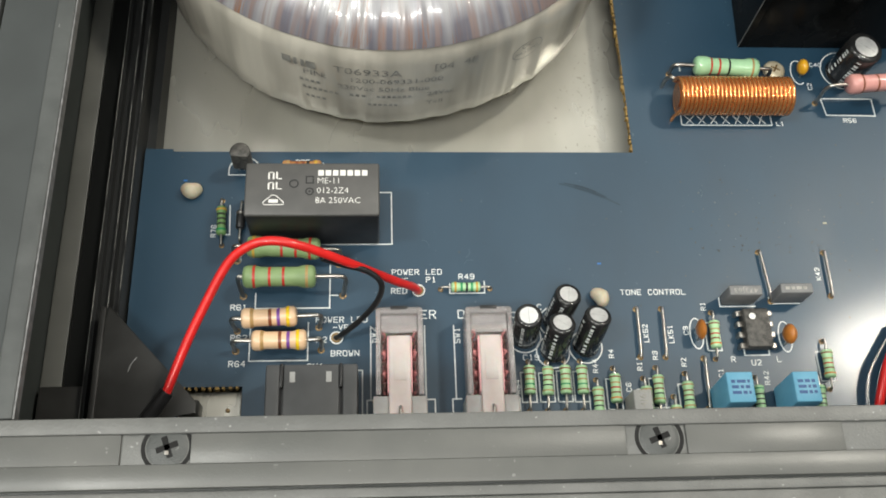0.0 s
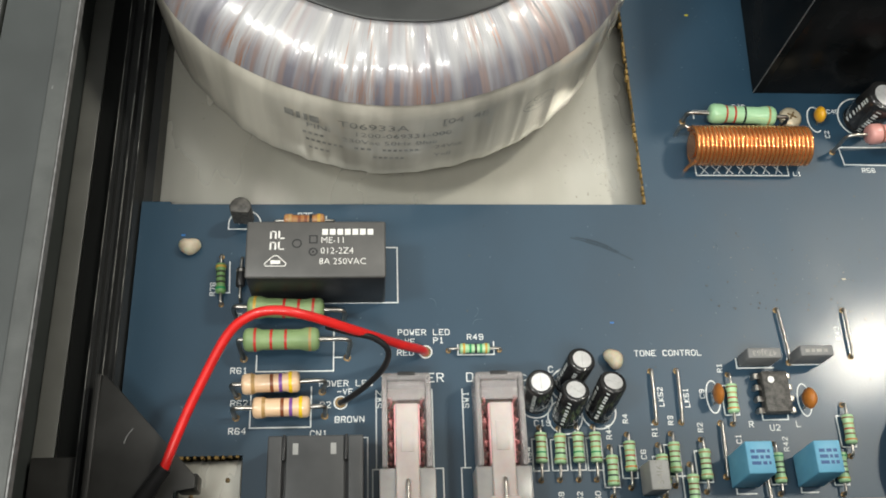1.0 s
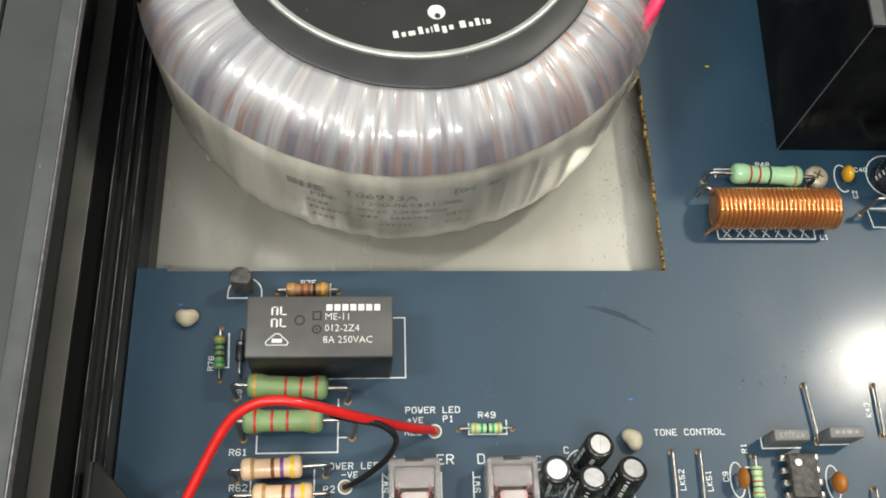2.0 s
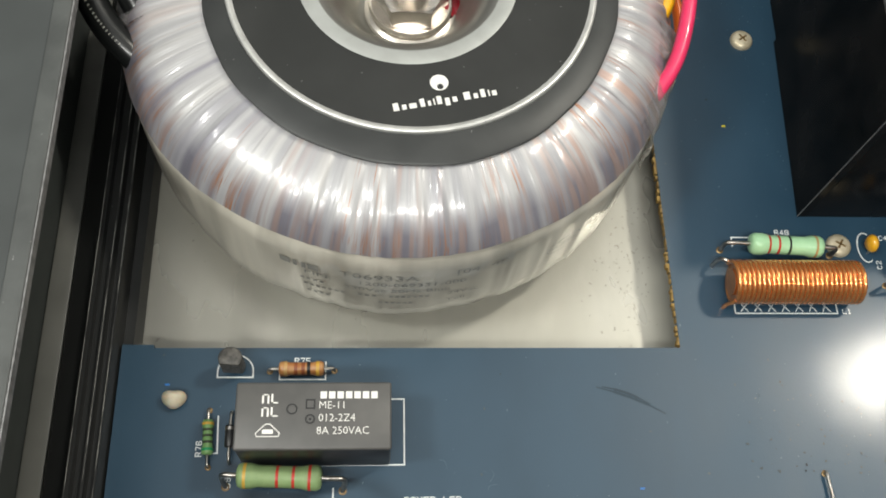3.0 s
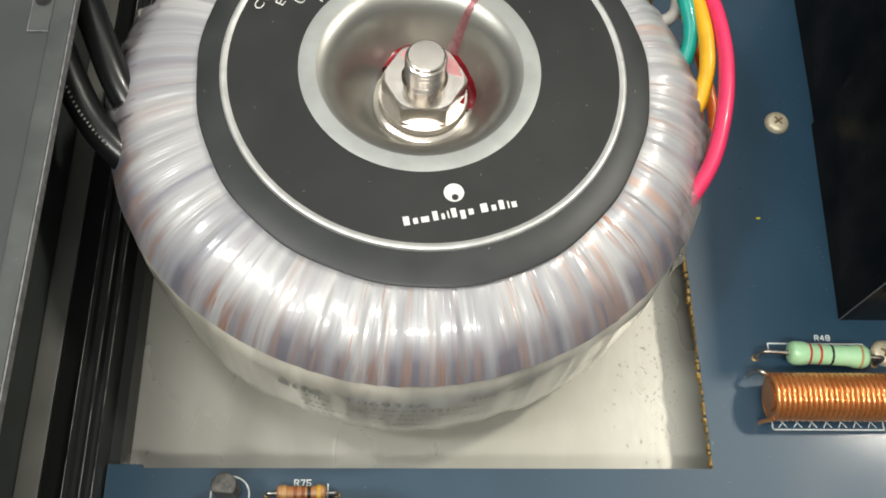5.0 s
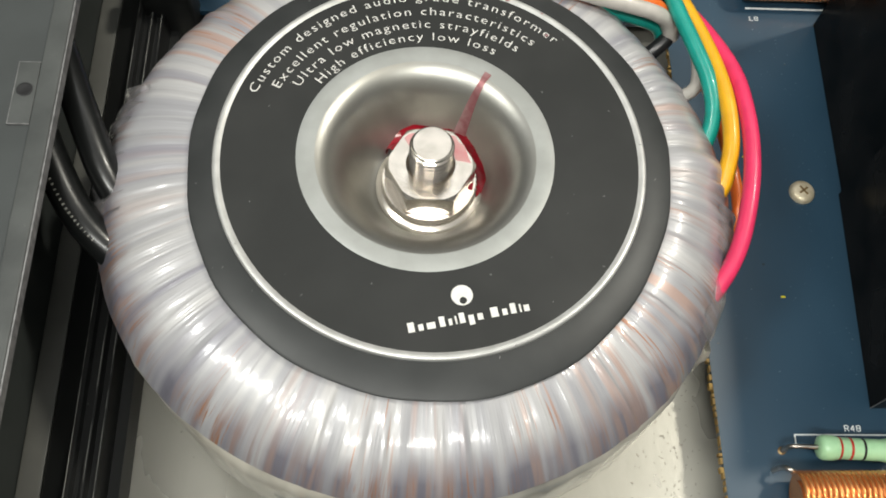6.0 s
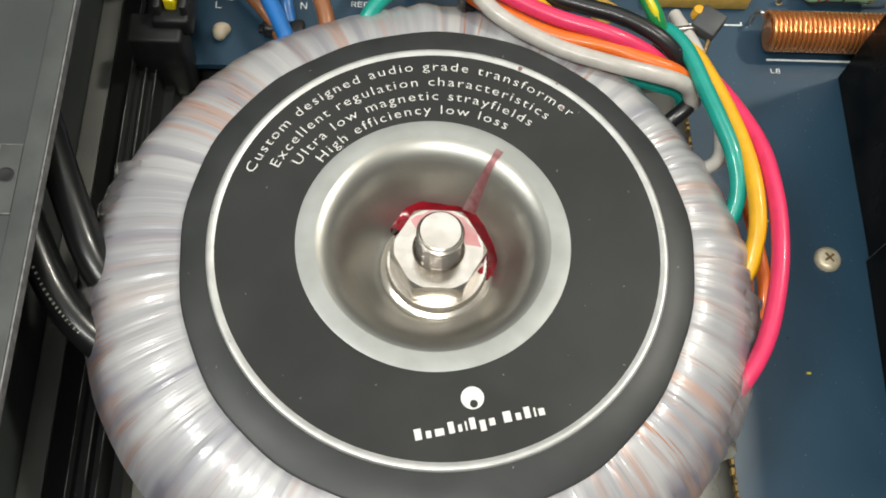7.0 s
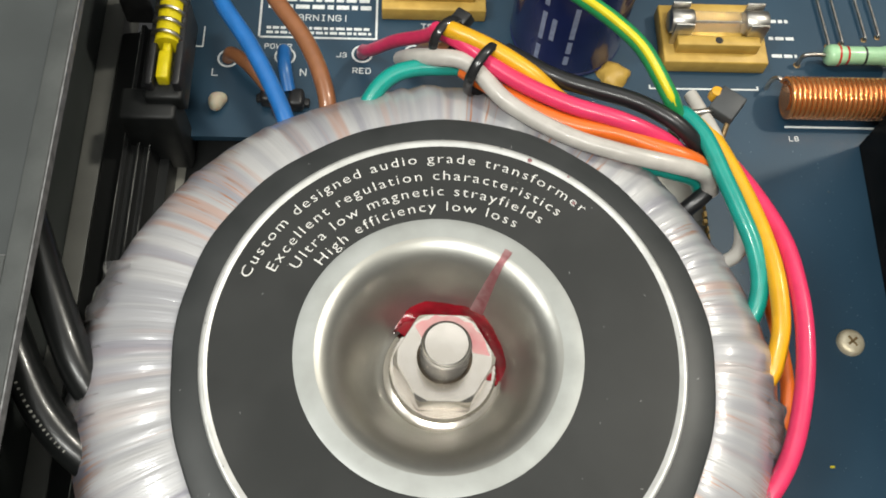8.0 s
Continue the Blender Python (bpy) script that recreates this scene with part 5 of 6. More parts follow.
def push_switch(x, y):
    t = thing("push_switch", x, y, 0, "push switch with a clear housing, red contacts and a white plunger", "switch", group="push switches")
    part("base", box(-4.4, 4.4, -10, 8.4, 0.2, 1.4, 0.2), M_plunger, t)
    part("housing_side", box(-5.0, -3.9, -9.4, 9.4, 1.0, 8.6, 0.3), M_clear, t)
    part("housing_side", box(3.9, 5.0, -9.4, 9.4, 1.0, 8.6, 0.3), M_clear, t)
    part("housing_end", box(-4.95, 4.95, 8.2, 9.9, 1.0, 8.8, 0.5), M_clear, t)
    part("housing_lid", box(-3.85, 3.85, 4.2, 8.15, 7.6, 8.4, 0.25), M_clear, t)
    part("end_slot", box(-1.8, 1.8, 9.2, 10.0, 8.4, 8.95, 0.1), M_blackplastic, t)
    part("housing_front", box(-5.6, 5.6, -22.0, -9.5, 0.8, 8.2, 0.3), M_milky, t)
    pl = part("plunger", box(-2.35, 2.35, -16, 3.4, 2.0, 9.0, 0.35), M_plunger, t)
    for s in (-1, 1):
        part("plunger_glow_strip", box(s * 2.45 - 0.14, s * 2.45 + 0.14, -9.0, 3.2, 3.0, 8.7, 0.05), M_pinkglow, pl)
    part("plunger_rib", box(-1.3, 1.3, -6.5, -0.5, 9.0, 9.15, 0.06), M_plunger, pl)
    part("plunger_nose", box(-3.0, 3.0, -24, -15.5, 2.0, 9.3, 0.35), M_plunger, pl)
    part("steel_pin", tube([(0, -24, 9.5), (0, -16, 9.6), (0, -12.6, 9.5), (0, -12.0, 8.8)], 0.35, 8, 4), M_tin, pl)
    for s in (-1, 1):
        part("contact_carrier", box(s * 3.2 - 0.3, s * 3.2 + 0.3, -8.5, 3.0, 1.6, 5.6, 0.1), M_redinside, t)
        for k in range(6):
            yy = -8.0 + k * 2.3
            part("contact_spring", tube([(s * 3.75, yy, 3.0), (s * 3.0, yy + 0.5, 6.6), (s * 3.5, yy + 1.0, 8.0), (s * 2.9, yy + 1.5, 6.6), (s * 3.7, yy + 1.9, 4.0)], 0.26, 6, 3), M_redinside if k % 2 else M_tin, t)
        part("rim_rail", box(s * 4.5 - 0.5, s * 4.5 + 0.5, -9.4, 9.4, 8.55, 8.9, 0.12), M_clear, t)
    return t


push_switch(-9.3, 67.5)
push_switch(9.9, 67.5)

M_bracket = material("worn_black_bracket", (0.028, 0.028, 0.027), 0.45, spec=0.4, color2=(0.021, 0.021, 0.020), scale=220, specks=(0.10, 0.10, 0.10), speck_scale=1500, speck_cut=0.78)
gus = thing("corner_bracket", -62, 60, 0, "black plastic triangular corner bracket over the board edge", "bracket")
part("plate", prism([(-8.0, 17.2), (-7.4, 17.6), (9.6, -0.8), (11.8, -3.2), (11.8, -5.6), (7.4, -5.6), (7.4, -12), (-10, -12)], 8.2, 10.0, bevel=0.3), M_bracket, gus)
part("upright", box(-9.4, -8.0, -12, 17.5, -8, 10.4, 0.3), M_bracket, gus)
part("foot_block", box(8.0, 12.0, -5.7, -2.4, 4.0, 9.4, 0.4), M_bracket, gus)
part("scratch", tube([(-2.4, 3.4, 10.02), (-1.9, 5.0, 10.04), (-0.9, 6.4, 10.02)], 0.1, 5, 4), M_edge, gus)
part("side_web", box(-22.0, -9.5, -14, 2.5, -8, 3.4, 0.4), M_bracket, gus)

# ---- black box shrouds ----
def shroud(x0, y0, x2, y1, label):
    """A box open at the top; its inner side runs from (x0, y0) to (x2, y1)."""
    x1, zt = 128, 48.0
    t = thing("black_shroud", x0, y0, 0, label, "shroud", group="black shrouds")
    w, d, e = x1 - x0, y1 - y0, x2 - x0
    part("side_panel", prism([(0, 0), (2, 0), (2 + e, d), (e, d)], 0.05, zt), M_blackgloss, t)
    part("front_panel", box(2.05, w, 0, 2.0, 0.05, zt, 0.12), M_blackgloss, t)
    part("back_panel", box(2.05 + e, w, d - 2.0, d, 0.05, zt, 0.12), M_blackgloss, t)
    part("inner_floor", box(2.1 + e, w, 2.05, d - 2.05, 30, 34), M_blackplastic, t)
    part("corner_edge", box(-0.06, 0.10, -0.06, 0.10, 0.2, zt), M_edge, t, "fine grey edge")
    part("top_rim", prism([(-0.1, 0.2), (2.4, 0.2), (2.4 + e, d - 0.2), (e - 0.1, d - 0.2)], zt + 0.02, zt + 0.7), M_casedark, t, "grey metal rim")


shroud(80.4, 152.0, 83.1, 200.8, "glossy black box-shaped shroud standing on the board")
shroud(83.9, 201.4, 85.6, 247.5, "glossy black box-shaped shroud beside the first one")

# ---- wires ----
W_cable = paint("black_cable_jacket", (0.009, 0.010, 0.010), 0.30, 0.12)
def wire(pts, r, mat_, label, category="wire", name="wire", seg=12, group=""):
    p0 = Vector(pts[0])
    t = thing(name, p0.x, p0.y, p0.z, label, category, group=group)
    part("insulation", tube([Vector(p) - p0 for p in pts], r, seg, 8), mat_, t)
    return t


RED = [(-55.5, 57.2, 14.5), (-52.2, 65.0, 17.5), (-48.8, 71.6, 20.6), (-43.6, 80.0, 25.2), (-39.4, 83.0, 27.6), (-34.6, 83.9, 28.6), (-28.6, 83.4, 27.0), (-19.6, 82.6, 20.4), (-10.2, 83.2, 9.2), (-6.0, 84.2, 3.0), (-4.7, 84.5, -0.3)]
rw = wire(RED, 0.95, W_red, "red insulated wire arching over the green resistors", group="power light leads")
part("heat_shrink", tube([(-5.2, -6.4, -3.0), (-2.6, -3.2, -1.4), (0.3, 0.6, 0.2)], 1.75, 12, 5, r_end=1.4), M_blackplastic, rw, "dark heat-shrink sleeve")
bw = wire([(-25.0, 82.6, 22.8), (-20.6, 82.2, 20.2), (-16.0, 81.8, 18.0), (-13.1, 80.0, 15.6), (-13.8, 77.8, 11.6), (-17.0, 75.6, 7.0), (-21.0, 73.8, 2.6), (-22.9, 73.5, -0.3)], 0.64, W_black, "thin black wire curving down to its pad", group="power light leads")
for x, y in ((-4.6, 84.5), (-22.9, 73.5)):
    part("pad_ring", ring_band(0.7, 1.15, 0.0, 0.12, 24, Matrix.Translation((x, y, 0))), M_solder, board)
wire([(94.4, 52.0, 2.0), (95.4, 58.0, 4.5), (98.6, 66.0, 6.0), (106.0, 76.0, 6.0)], 1.0, W_red, "red insulated wire near the front frame", group="front wires")
wire([(97.4, 52.0, 2.0), (98.2, 58.0, 4.5), (101.0, 66.0, 5.5), (108.0, 75.0, 6.0)], 0.9, W_brown, "brown insulated wire near the front frame", group="front wires")
wire([(99.0, 52.0, 2.0), (100.2, 58.0, 4.0), (103.0, 65.0, 5.0), (109.0, 73.0, 6.0)], 0.9, W_orange, "orange insulated wire near the front frame", group="front wires")

GL = "transformer output leads"
R = 1.55
wire([(31.8, 231.4, 36.4), (33.6, 230.2, 37.6), (36.3, 225.4, 38.2), (38.8, 217.6, 37.8), (40.7, 211.6, 37.4), (42.7, 205.0, 36.4), (43.4, 199.0, 34.6), (42.0, 194.0, 32.1), (38.5, 190.5, 29)], R, W_teal, "teal insulated lead looping into the transformer's side", group=GL)
wire([(34.2, 231.6, 35.0), (38.6, 227.0, 35.6), (43.2, 213.7, 36.2), (45.4, 202.1, 36.6), (45.7, 193.0, 35.6), (44.9, 187.8, 34.0), (43.4, 183.6, 32.0), (39.5, 180.5, 29)], R, W_yellow, "yellow insulated lead looping into the transformer's side", group=GL)
wire([(36.4, 229.0, 31.0), (42.0, 222.5, 33.5), (47.6, 208.4, 36.0), (48.9, 197.0, 36.8), (48.4, 187.2, 36.6), (46.8, 178.6, 35.6), (44.4, 171.0, 34.0), (40.7, 164.9, 32.1), (36.5, 161.0, 29)], R, W_pink, "magenta insulated lead looping into the transformer's side", group=GL)
wire([(36.1, 236.6, 34.6), (37.2, 232.4, 35.6), (38.8, 228.0, 35.8), (40.9, 222.4, 34.6), (42.3, 217.8, 33.4), (42.8, 212.2, 32.3), (42.4, 208.0, 31.8), (41.0, 205.7, 31.4), (38.1, 204.4, 31.0), (35, 203.6, 30)], 1.3, W_white, "pale grey insulated lead bending into the transformer's side", group=GL)
wire([(45.8, 212.0, 26.0), (46.6, 204.0, 28.0), (48.6, 190.0, 27.0), (49.2, 182.0, 24.6), (47.2, 176.6, 22.6), (44, 175, 21)], 1.2, W_orange, "orange insulated lead behind the magenta one", group=GL)

GLOOM = "loom of wires across the transformer"
wire([(-10.8, 246.6, 39.0), (-6.6, 241.6, 42.2), (1.7, 234.6, 42.2), (11.3, 229.4, 42.0), (20.8, 226.4, 41.6), (27.6, 224.6, 39.4), (31.4, 223.6, 36.8), (34.4, 223.2, 33.2)], R, W_pink, "magenta insulated wire in the loom", group=GLOOM)
wire([(-25.9, 269.4, -0.3), (-25.4, 266.0, 6.0), (-23.6, 260.5, 13.5), (-18.2, 254.4, 25.0), (-13.0, 248.8, 34.0), (-10.8, 246.6, 38.6)], 1.3, W_pink, "magenta insulated wire rising from its board pad", group=GLOOM)
wire([(-6.0, 238.0, 39.0), (1.7, 232.0, 39.8), (11.2, 226.8, 40.0), (20.8, 224.7, 39.8), (26.0, 222.9, 39.4), (32.4, 221.2, 38.4), (36.0, 220.8, 35.6), (38.4, 219.4, 31.0)], R, W_orange, "orange insulated wire in the loom", group=GLOOM)
wire([(-17.0, 246.5, 30.0), (-15.0, 242.6, 36.0), (-11.0, 239.8, 40.0), (-5.1, 237.4, 41.6), (1.6, 229.6, 41.4), (11.1, 223.6, 41.2), (20.5, 220.4, 41.0), (28.4, 219.2, 39.8), (33.8, 219.0, 37.9), (36.8, 219.2, 35.0), (38.6, 218.6, 31.0)], R, W_white, "pale grey insulated wire in the loom", group=GLOOM)
wire([(2.0, 243.0, 38.0), (10.0, 236.4, 39.8), (16.9, 233.6, 40.2), (23.8, 231.2, 40.4), (29.6, 227.9, 40.2), (33.6, 225.4, 38.4), (36.6, 223.8, 35.0), (38.6, 222.6, 32.8), (39.2, 220.4, 31.6), (37.3, 217.9, 31.0), (34.3, 215.8, 29.0), (32.0, 214.2, 26.0)], R, W_black, "black insulated wire in the loom", group=GLOOM)
wire([(-8.8, 243.9, 42.9), (-7.0, 242.6, 43.4), (-1.2, 239.3, 43.6), (5.5, 235.4, 42.2), (10.0, 232.8, 39.4), (14.5, 231.2, 36.6)], R, W_yellow, "yellow insulated wire in the loom", group=GLOOM)
wire([(-24.5, 228.0, 30.0), (-22.8, 233.4, 34.6), (-18.0, 238.2, 37.0), (-9.8, 239.6, 37.4), (-2.6, 237.6, 38.0), (8.0, 227.4, 37.2), (16.6, 223.8, 36.2), (23.3, 221.8, 36.0), (30.4, 220.6, 34.8), (35.7, 220.4, 32.2), (38.0, 219.4, 28.0)], R, W_teal, "teal insulated wire at the bottom of the loom", group=GLOOM)
wire([(-14.1, 269.8, -0.3), (-13.6, 264.0, 8.0), (-12.4, 256.0, 20.0), (-9.0, 246.0, 34.0)], 1.4, W_brown, "dark red-brown wire rising from its board pad", group=GLOOM)

gy = wire([(11.0, 257.0, 41.0), (15.4, 250.4, 44.0), (20.4, 244.8, 45.0), (25.2, 239.2, 44.6), (29.0, 232.6, 42.4), (30.6, 230.8, 40.4), (32.2, 230.2, 36.6), (33.4, 229.8, 32.0)], 1.5, W_green, "green and yellow striped earth wire", group=GLOOM)
part("stripe", tube([Vector(p) - Vector((11.0, 257.0, 41.0)) + Vector((-0.25, -0.4, 0.95)) for p in ((11.0, 257.0, 41.0), (15.4, 250.4, 44.0), (20.4, 244.8, 45.0), (25.2, 239.2, 44.6), (29.0, 232.6, 42.4), (30.6, 230.8, 40.4), (31.8, 230.3, 37.6))], 0.75, 10, 8), W_lemon, gy, "yellow stripe")
GM = "mains leads"
wire([(-56.0, 276.0, 16.0), (-54.3, 267.4, 20.0), (-48.0, 257.0, 20.6), (-42.7, 247.0, 20.0), (-38.9, 238.0, 19.0), (-36.0, 228.0, 15.0)], 1.75, W_blue, "blue insulated mains lead", group=GM)
wire([(-47.0, 277.0, 18.0), (-43.2, 268.0, 20.4), (-36.2, 257.0, 20.6), (-32.2, 247.0, 19.6), (-31.2, 240.0, 17.0), (-31.6, 232.0, 12.0)], 1.75, W_brown, "brown insulated mains lead", group=GM)
wire([(-56.0, 267.4, -0.3), (-54.6, 266.6, 3.0), (-50.0, 262.0, 4.5), (-45.0, 256.0, 2.5), (-42.0, 250.0, -2.0)], 1.5, W_brown, "brown wire end on its board pad", group=GM)
wire([(-43.3, 268.3, -0.3), (-43.2, 267.6, 3.0), (-42.6, 262.6, 4.6), (-41.5, 257.0, 2.5)], 1.5, W_blue, "blue wire end on its board pad", group=GM)
for x, y in ((-46.0, 256.5), (-39.8, 255.5)):
    t = thing("wire_clip", x, y, 0, "black plastic clip over a wire end on the board", "clip", group="wire clips")
    part("body", box(-1.7, 1.7, -2.4, 2.2, 0.1, 3.6, 0.9), M_blackplastic, t)
    part("tab", box(-2.8, 2.8, -1.0, 1.0, 0.05, 1.2, 0.3), M_blackplastic, t)

GC = "thick black cables"
c1 = wire([(-90, 238, 43), (-84.4, 226.7, 41.4), (-76.5, 207.9, 39.5), (-70.0, 192.4, 37.4), (-64.8, 181.5, 33.6), (-57, 172, 25)], 2.9, W_cable, "thick black mains cable entering the transformer wrap", name="cable", category="cable", group=GC, seg=20)
c2 = wire([(-90, 219, 38), (-84.2, 208, 39), (-79.6, 196, 38.5), (-75.5, 186.5, 37.2), (-70.5, 177, 34.0), (-64.0, 170.4, 30.6), (-55, 165, 23)], 3.0, W_cable, "thick black mains cable with white printing", name="cable", category="cable", group=GC, seg=20)


def cable_bars(t, pts, r, n, u0, u1, seed):
    """White bars along the upper side of a cable in place of its fine print."""
    line = smooth_line(pts, 24)
    rr = random.Random(seed)
    for k in range(n):
        i = int((u0 + (u1 - u0) * k / n) * (len(line) - 2))
        p, d = line[i], (line[i + 1] - line[i]).normalized()
        side = d.cross(Vector((0, 0, 1))).normalized()
        up = side.cross(d)
        nrm = (up * 0.92 - side * -0.38).normalized()
        across = d.cross(nrm)
        b = bmesh.new()
        h = rr.uniform(0.09, 0.2)
        vs = [b.verts.new(p + nrm * (r + 0.03) + d * a * h + across * c * 0.26 - nrm * abs(c) * 0.03) for a, c in ((-1, -1), (1, -1), (1, 1), (-1, 1))]
        b.faces.new(vs)
        for v in b.verts:
            v.co -= Vector(pts[0])
        part("printed_bar", b, M_print, t)


cable_bars(c2, [(-90, 219, 38), (-84.2, 208, 39), (-79.6, 196, 38.5), (-75.5, 186.5, 37.2), (-70.5, 177, 34.0), (-64.0, 170.4, 30.6), (-55, 165, 23)], 3.0, 24, 0.46, 0.80, 2)


def cable_tie(x, y, z, d, r, label, turn=0):
    t = thing("cable_tie", x, y, z, label, "cable tie", group="cable ties")
    m = along((0, 0, 0), d)
    part("strap", lathe([(r, -0.7), (r + 0.5, -0.95), (r + 0.95, -0.6), (r + 1.0, 0), (r + 0.95, 0.6), (r + 0.5, 0.95), (r, 0.7), (r, -0.7)], 36, m), M_sleeve, t)
    hd = box(-1.3, 1.3, -1.3, 1.3, -1.6, 1.6, 0.35)
    hd.transform(m @ pose(0, 0, 0, 0, 0, turn) @ Matrix.Translation((0, r + 1.2, 0)))
    part("head", hd, M_blackplastic, t)


cable_tie(-2.4, 237.4, 40.2, (1, -0.75, 0), 4.5, "black cable tie round the loom of wires", 150)
cable_tie(-8.8, 243.6, 40.4, (1, -0.95, 0.25), 3.3, "black cable tie at the loom's branch", -70)
sn = thing("thermal_fuse", 41.6, 233.0, 36.0, "small dark grey block on two wire leads above the board", "thermal fuse")
b = box(-2.4, 2.4, -2.6, 2.6, -1.4, 1.6, 0.3)
b.transform(pose(0, 0, 0.6, 8, 0, -38))
part("body", b, M_greyplastic, sn)
part("yellow_end", lathe([(0, 1.2), (1.0, 1.0), (1.2, 0), (1.2, -1)], 16, pose(-1.8, 2.2, 1.2)), M_yellowcap, sn)
part("lead", tube([(-2.0, -0.6, 0.2), (-4.4, -1.4, 0.6), (-7.0, -1.9, 0.8)], 0.75, 10, 4), M_tin, sn)
part("lead", tube([(0.4, -2.2, 0), (-1.0, -6.0, -2), (-2, -10, -6)], 0.5, 8, 4), M_solder, sn)

# ---- rear of the board ----
def fuse_holder(x, y, w, label):
    t = thing("fuse_holder", x, y, 0, label, "fuse holder", group="fuse holders")
    part("base", box(0, w, 0, 16, 0.05, 4.0, 0.3), M_fusebase, t)
    part("front_wall", box(2.5, w - 2.5, 2.4, 5.0, 3.9, 7.2, 0.3), M_fusebase, t)
    part("back_wall", box(2.5, w - 2.5, 11.5, 14.0, 3.9, 7.2, 0.3), M_fusebase, t)
    part("peg_hole", lathe([(0, 0), (0.9, 0), (0.9, 0.04), (0, 0.04)], 18, Matrix.Translation((w * 0.5, 3.7, 7.21))), M_blackplastic, t)
    fu = part("fuse_tube", cyl((3.5, 8.2, 8.0), (w - 3.5, 8.2, 8.0), 2.3, 24), M_glass, t, "clear glass fuse")
    fu.visible_shadow = False
    for a, c in ((0.8, 6.2), (w - 6.2, w - 0.8)):
        part("fuse_cap", cyl((a, 8.2, 8.0), (c, 8.2, 8.0), 2.7, 24, bevel=0.3), M_clip, t)
        part("spring_clip", box(a + 0.6, c - 0.6, 4.9, 5.4, 3.0, 10.9, 0.15), M_clip, t)
        part("spring_clip", box(a + 0.6, c - 0.6, 11.0, 11.5, 3.0, 10.9, 0.15), M_clip, t)
    part("fuse_wire", cyl((4, 8.2, 8.0), (w - 4, 8.2, 8.0), 0.2, 6), M_tin, t)


fuse_holder(42.6, 266.4, 24.0, "tan fuse holder with a glass fuse in metal clips")
fuse_holder(-21.6, 279.2, 24.0, "tan fuse holder beside the printed warning box")

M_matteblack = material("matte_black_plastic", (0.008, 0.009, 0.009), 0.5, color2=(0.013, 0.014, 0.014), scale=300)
# Black sheet added to darken the chassis floor here; no such part is known.
sheet = thing("dark_floor_sheet", -52, 232, -9, "black sheet added over the chassis floor to darken it", "insulating sheet")
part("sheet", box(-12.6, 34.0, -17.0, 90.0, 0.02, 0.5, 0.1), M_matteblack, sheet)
glue = thing("glue_blob", 31.4, 264.6, 0, "dried tan glue at the foot of the navy capacitor", "glue")
part("blob", lathe([(3.6, 0), (3.5, 0.9), (2.7, 2.0), (1.4, 2.6), (0, 2.7)], 22, wobble=lambda r, z, a: (r * (1 + 0.14 * math.sin(3 * a + z) + 0.07 * math.sin(7 * a)), z)), M_fusebase, glue)
rod = thing("switch_rod", -64.0, 246.0, 0, "black plastic switch block with a yellow rod and a steel spring", "switch")
part("block", box(-9.6, 1.8, -4.0, 3.4, -6, 14.6, 0.8), M_matteblack, rod)
part("block_top", box(-4.4, 3.4, -0.6, 5.4, 12.0, 16.8, 0.8), M_matteblack, rod)
part("guide", box(-3.8, -2.2, 1, 22, 10, 19.5, 0.4), M_blackplastic, rod)
part("guide", box(1.6, 3.2, 1, 22, 10, 19.5, 0.4), M_blackplastic, rod)
M_yellowplastic = paint("yellow_plastic", (0.76, 0.62, 0.01))
part("rod", box(-1.7, 0.7, 2.5, 9.0, 15.5, 19.6, 0.4), M_yellowplastic, rod)
part("rod_neck", box(-1.1, 0.5, 8.6, 12.0, 15.8, 19.4, 0.3), M_yellowplastic, rod)
part("plunger", cyl((-0.4, 10.8, 18.6), (-0.4, 36, 18.6), 2.6, 24), M_yellowplastic, rod)
pts = [(-0.4 + 3.1 * math.cos(TAU * k / 14), 11.5 + 3.0 * k / 14, 18.6 + 3.1 * math.sin(TAU * k / 14)) for k in range(14 * 8)]
part("spring", tube(pts, 0.42, 6, 0), M_tin, rod)
part("upper_bracket", box(-11.5, -5.0, 21, 38, 12, 22, 0.8), M_blackplastic, rod)
part("bracket_screw", lathe([(0, 0.6), (1.2, 0.5), (1.6, 0)], 18, Matrix.Translation((-8.6, 25.0, 22.0))), M_screw, rod)

# ---- dust and marks on the board ----
drng = random.Random(8)
b = None
for k in range(210):
    x, y = (drng.gauss(84, 15), drng.gauss(100, 7)) if k < 110 else (drng.gauss(62, 5), drng.gauss(220, 9)) if k < 150 else (drng.uniform(-60, 160), drng.uniform(70, 240))
    if -62 < x < 50 and y > 119 or x > 150:
        continue
    s = drng.uniform(0.08, 0.26)
    own = box(-s, s, -s * 0.7, s * 0.7, 0, 0.05)
    own.transform(pose(x, y, 0.005, 0, 0, drng.uniform(0, 180)))
    b = join(b, own)
dust = finish("dust", b, material("grey_dust", (0.10, 0.12, 0.13), 0.8, color2=(0.02, 0.02, 0.02), scale=100))
tagged(dust, "fine grit scattered over the blue board", "dust", kind="stuff")
b = None
for k in range(150):
    x, y = (drng.gauss(76, 3.5), drng.uniform(158, 246)) if k < 95 else (drng.uniform(54, 74), drng.uniform(125, 246)) if k < 120 else (drng.uniform(-55, 90), drng.uniform(88, 117))
    s = drng.uniform(0.05, 0.15)
    own = box(-s * drng.uniform(0.7, 1.8), s, -s * 0.7, s * 0.7, 0, 0.04)
    own.transform(pose(x, y, 0.008, 0, 0, drng.uniform(0, 180)))
    b = join(b, own)
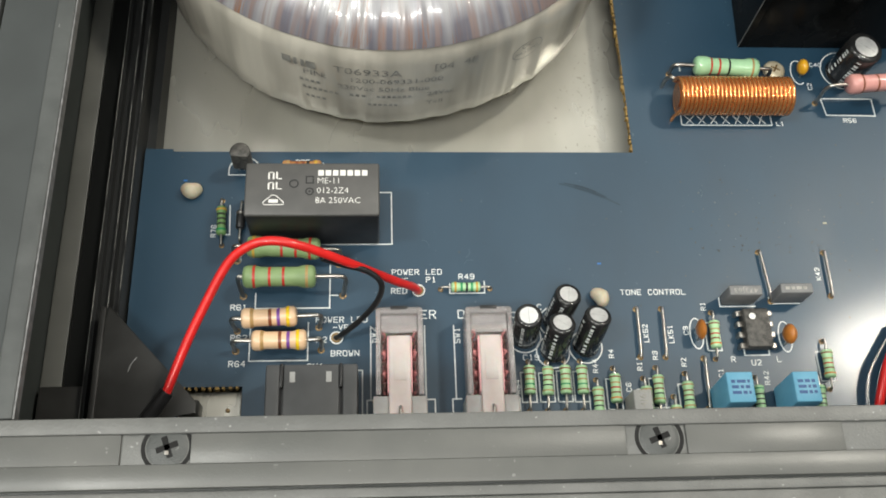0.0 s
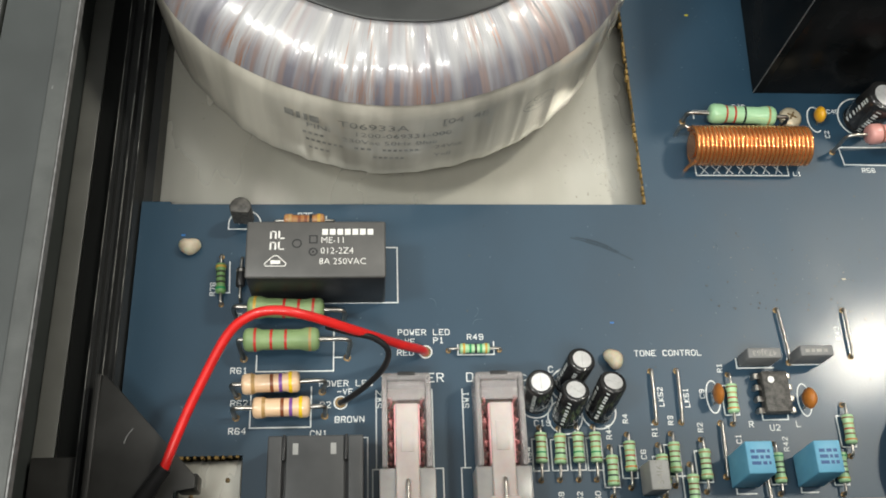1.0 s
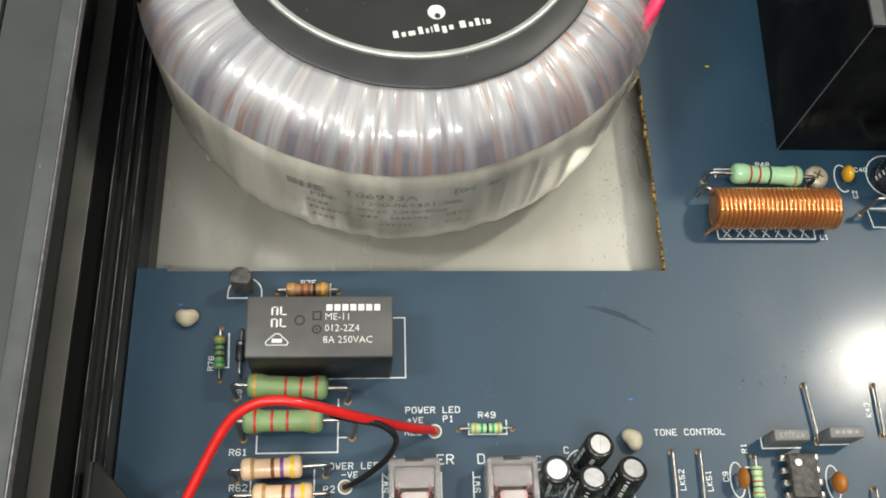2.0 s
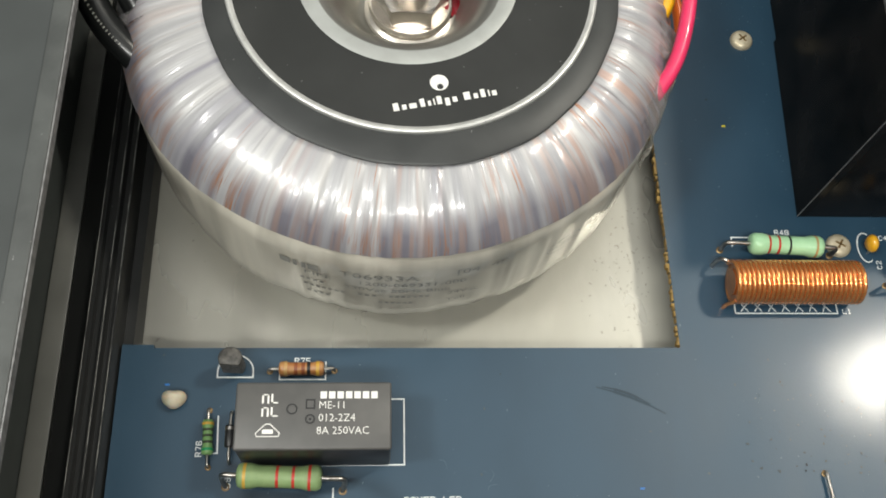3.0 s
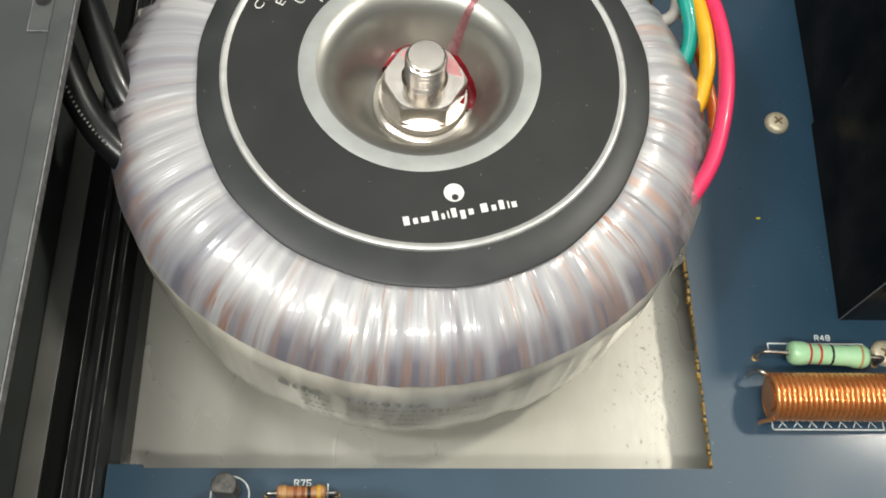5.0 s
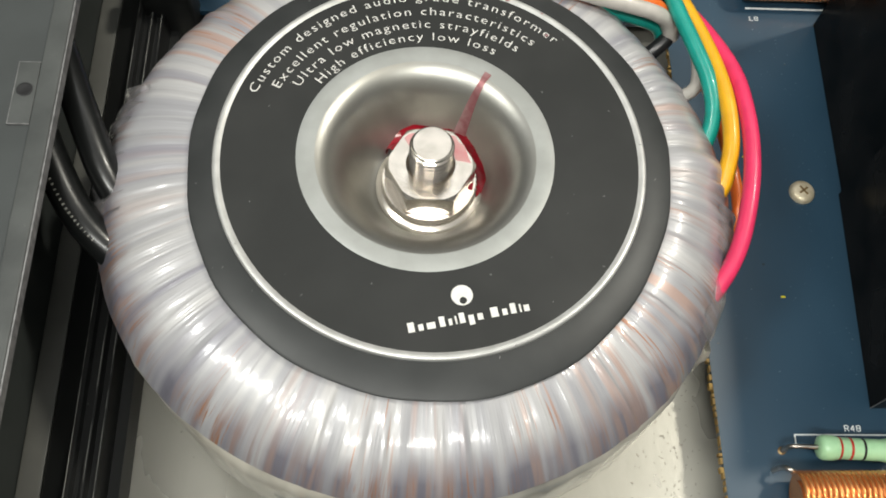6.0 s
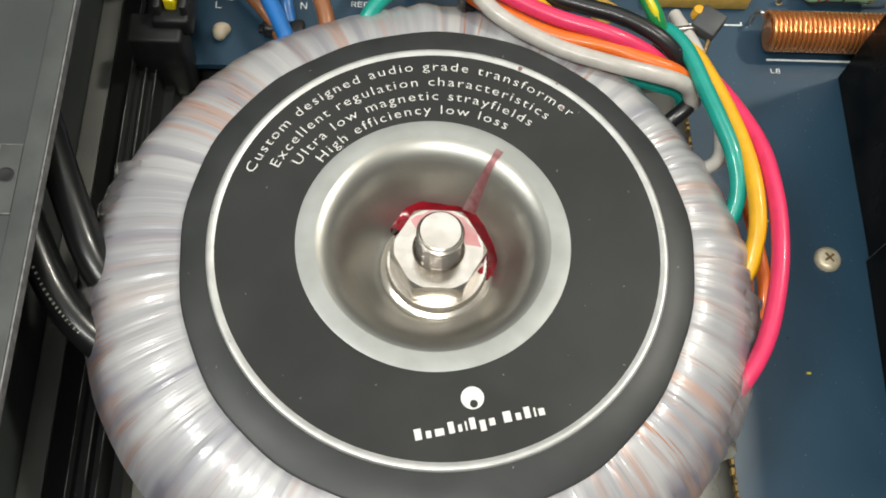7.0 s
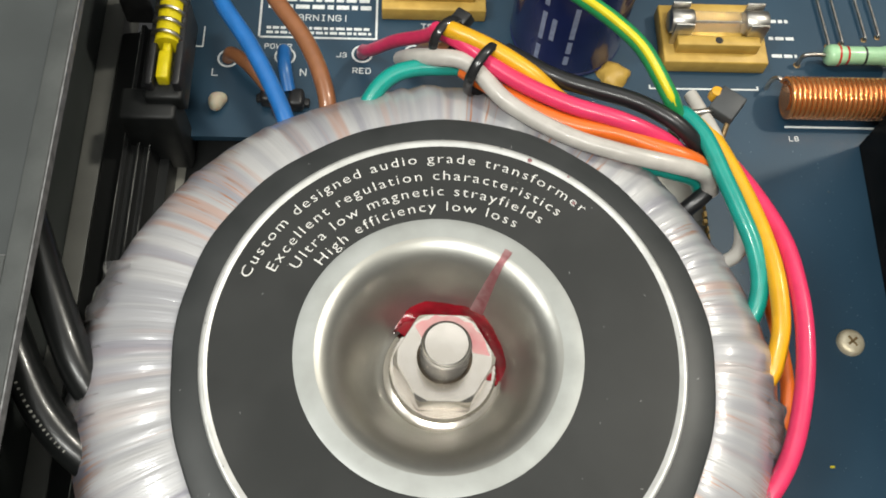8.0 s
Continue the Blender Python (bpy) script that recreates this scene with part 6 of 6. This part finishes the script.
for x, y, turn in ((6.5, 92.5, 20), (8.2, 91.8, 150), (-2.0, 95.0, 70), (64.0, 108.0, 35)):
    own = tube([(0, 0, 0.05), (0.8, 0.35, 0.06), (1.4, 1.1, 0.07), (1.3, 2.0, 0.05)], 0.035, 4, 4)
    own.transform(pose(x, y, 0.02, 0, 0, turn))
    b = join(b, own)
lint = finish("lint", b, material("pale_lint", (0.13, 0.18, 0.21), 0.8, color2=(0.07, 0.11, 0.14), scale=100))
tagged(lint, "pale lint and hairs lying on the blue board", "lint", kind="stuff")
grng = random.Random(31)
b = None
for k in range(120):
    x, y, s = grng.gauss(42, 5), grng.gauss(142, 12), grng.uniform(0.10, 0.30)
    if x > 47.6 or y < 121.5 or (x - TX) ** 2 + (y - TY) ** 2 < 59 ** 2:
        continue
    own = box(-s * grng.uniform(0.6, 2.0), s, -s * 0.6, s * 0.6, 0, 0.06)
    own.transform(pose(x, y, -8.995, 0, 0, grng.uniform(0, 180)))
    b = join(b, own)
grit = finish("grit", b, material("dark_grit", (0.27, 0.255, 0.22), 0.8, color2=(0.38, 0.36, 0.31), scale=100))
tagged(grit, "dark grit on the zinc-plated chassis floor", "grit", kind="stuff")
M_scuff = material("dull_scuff", (0.012, 0.032, 0.050), 0.55)
for x0, y0, x1, y1 in ((29.8, 111.8, 44.0, 105.6), (31.0, 111.9, 41.0, 107.6)):
    dx, dy = x1 - x0, y1 - y0
    pts = [(x0 + dx * u, y0 + dy * u + 0.9 * math.sin(u * 2.6)) for u in (0, 0.25, 0.5, 0.75, 1)]
    for k, (p, q) in enumerate(zip(pts, pts[1:])):
        n = Vector((p[1] - q[1], q[0] - p[0], 0)).normalized() * (0.28 if k in (1, 2) else 0.16)
        m = bmesh.new()
        vs = [m.verts.new(Vector((*p, 0.012 + k * 0.003)) + n), m.verts.new(Vector((*p, 0.012 + k * 0.003)) - n), m.verts.new(Vector((*q, 0.012 + k * 0.003)) - n), m.verts.new(Vector((*q, 0.012 + k * 0.003)) + n)]
        m.faces.new(vs)
        part("scuff_mark", m, M_scuff, board)
for x, y, c in ((-58.5, 112.6, W_blue), (37.4, 90.8, W_blue), (63.0, 210.0, W_lemon), (66.5, 176.0, W_lemon), (93.5, 101.0, M_nylon)):
    part("paint_fleck", box(x - 0.45, x + 0.45, y - 0.2, y + 0.2, 0.0, 0.08), c, board)
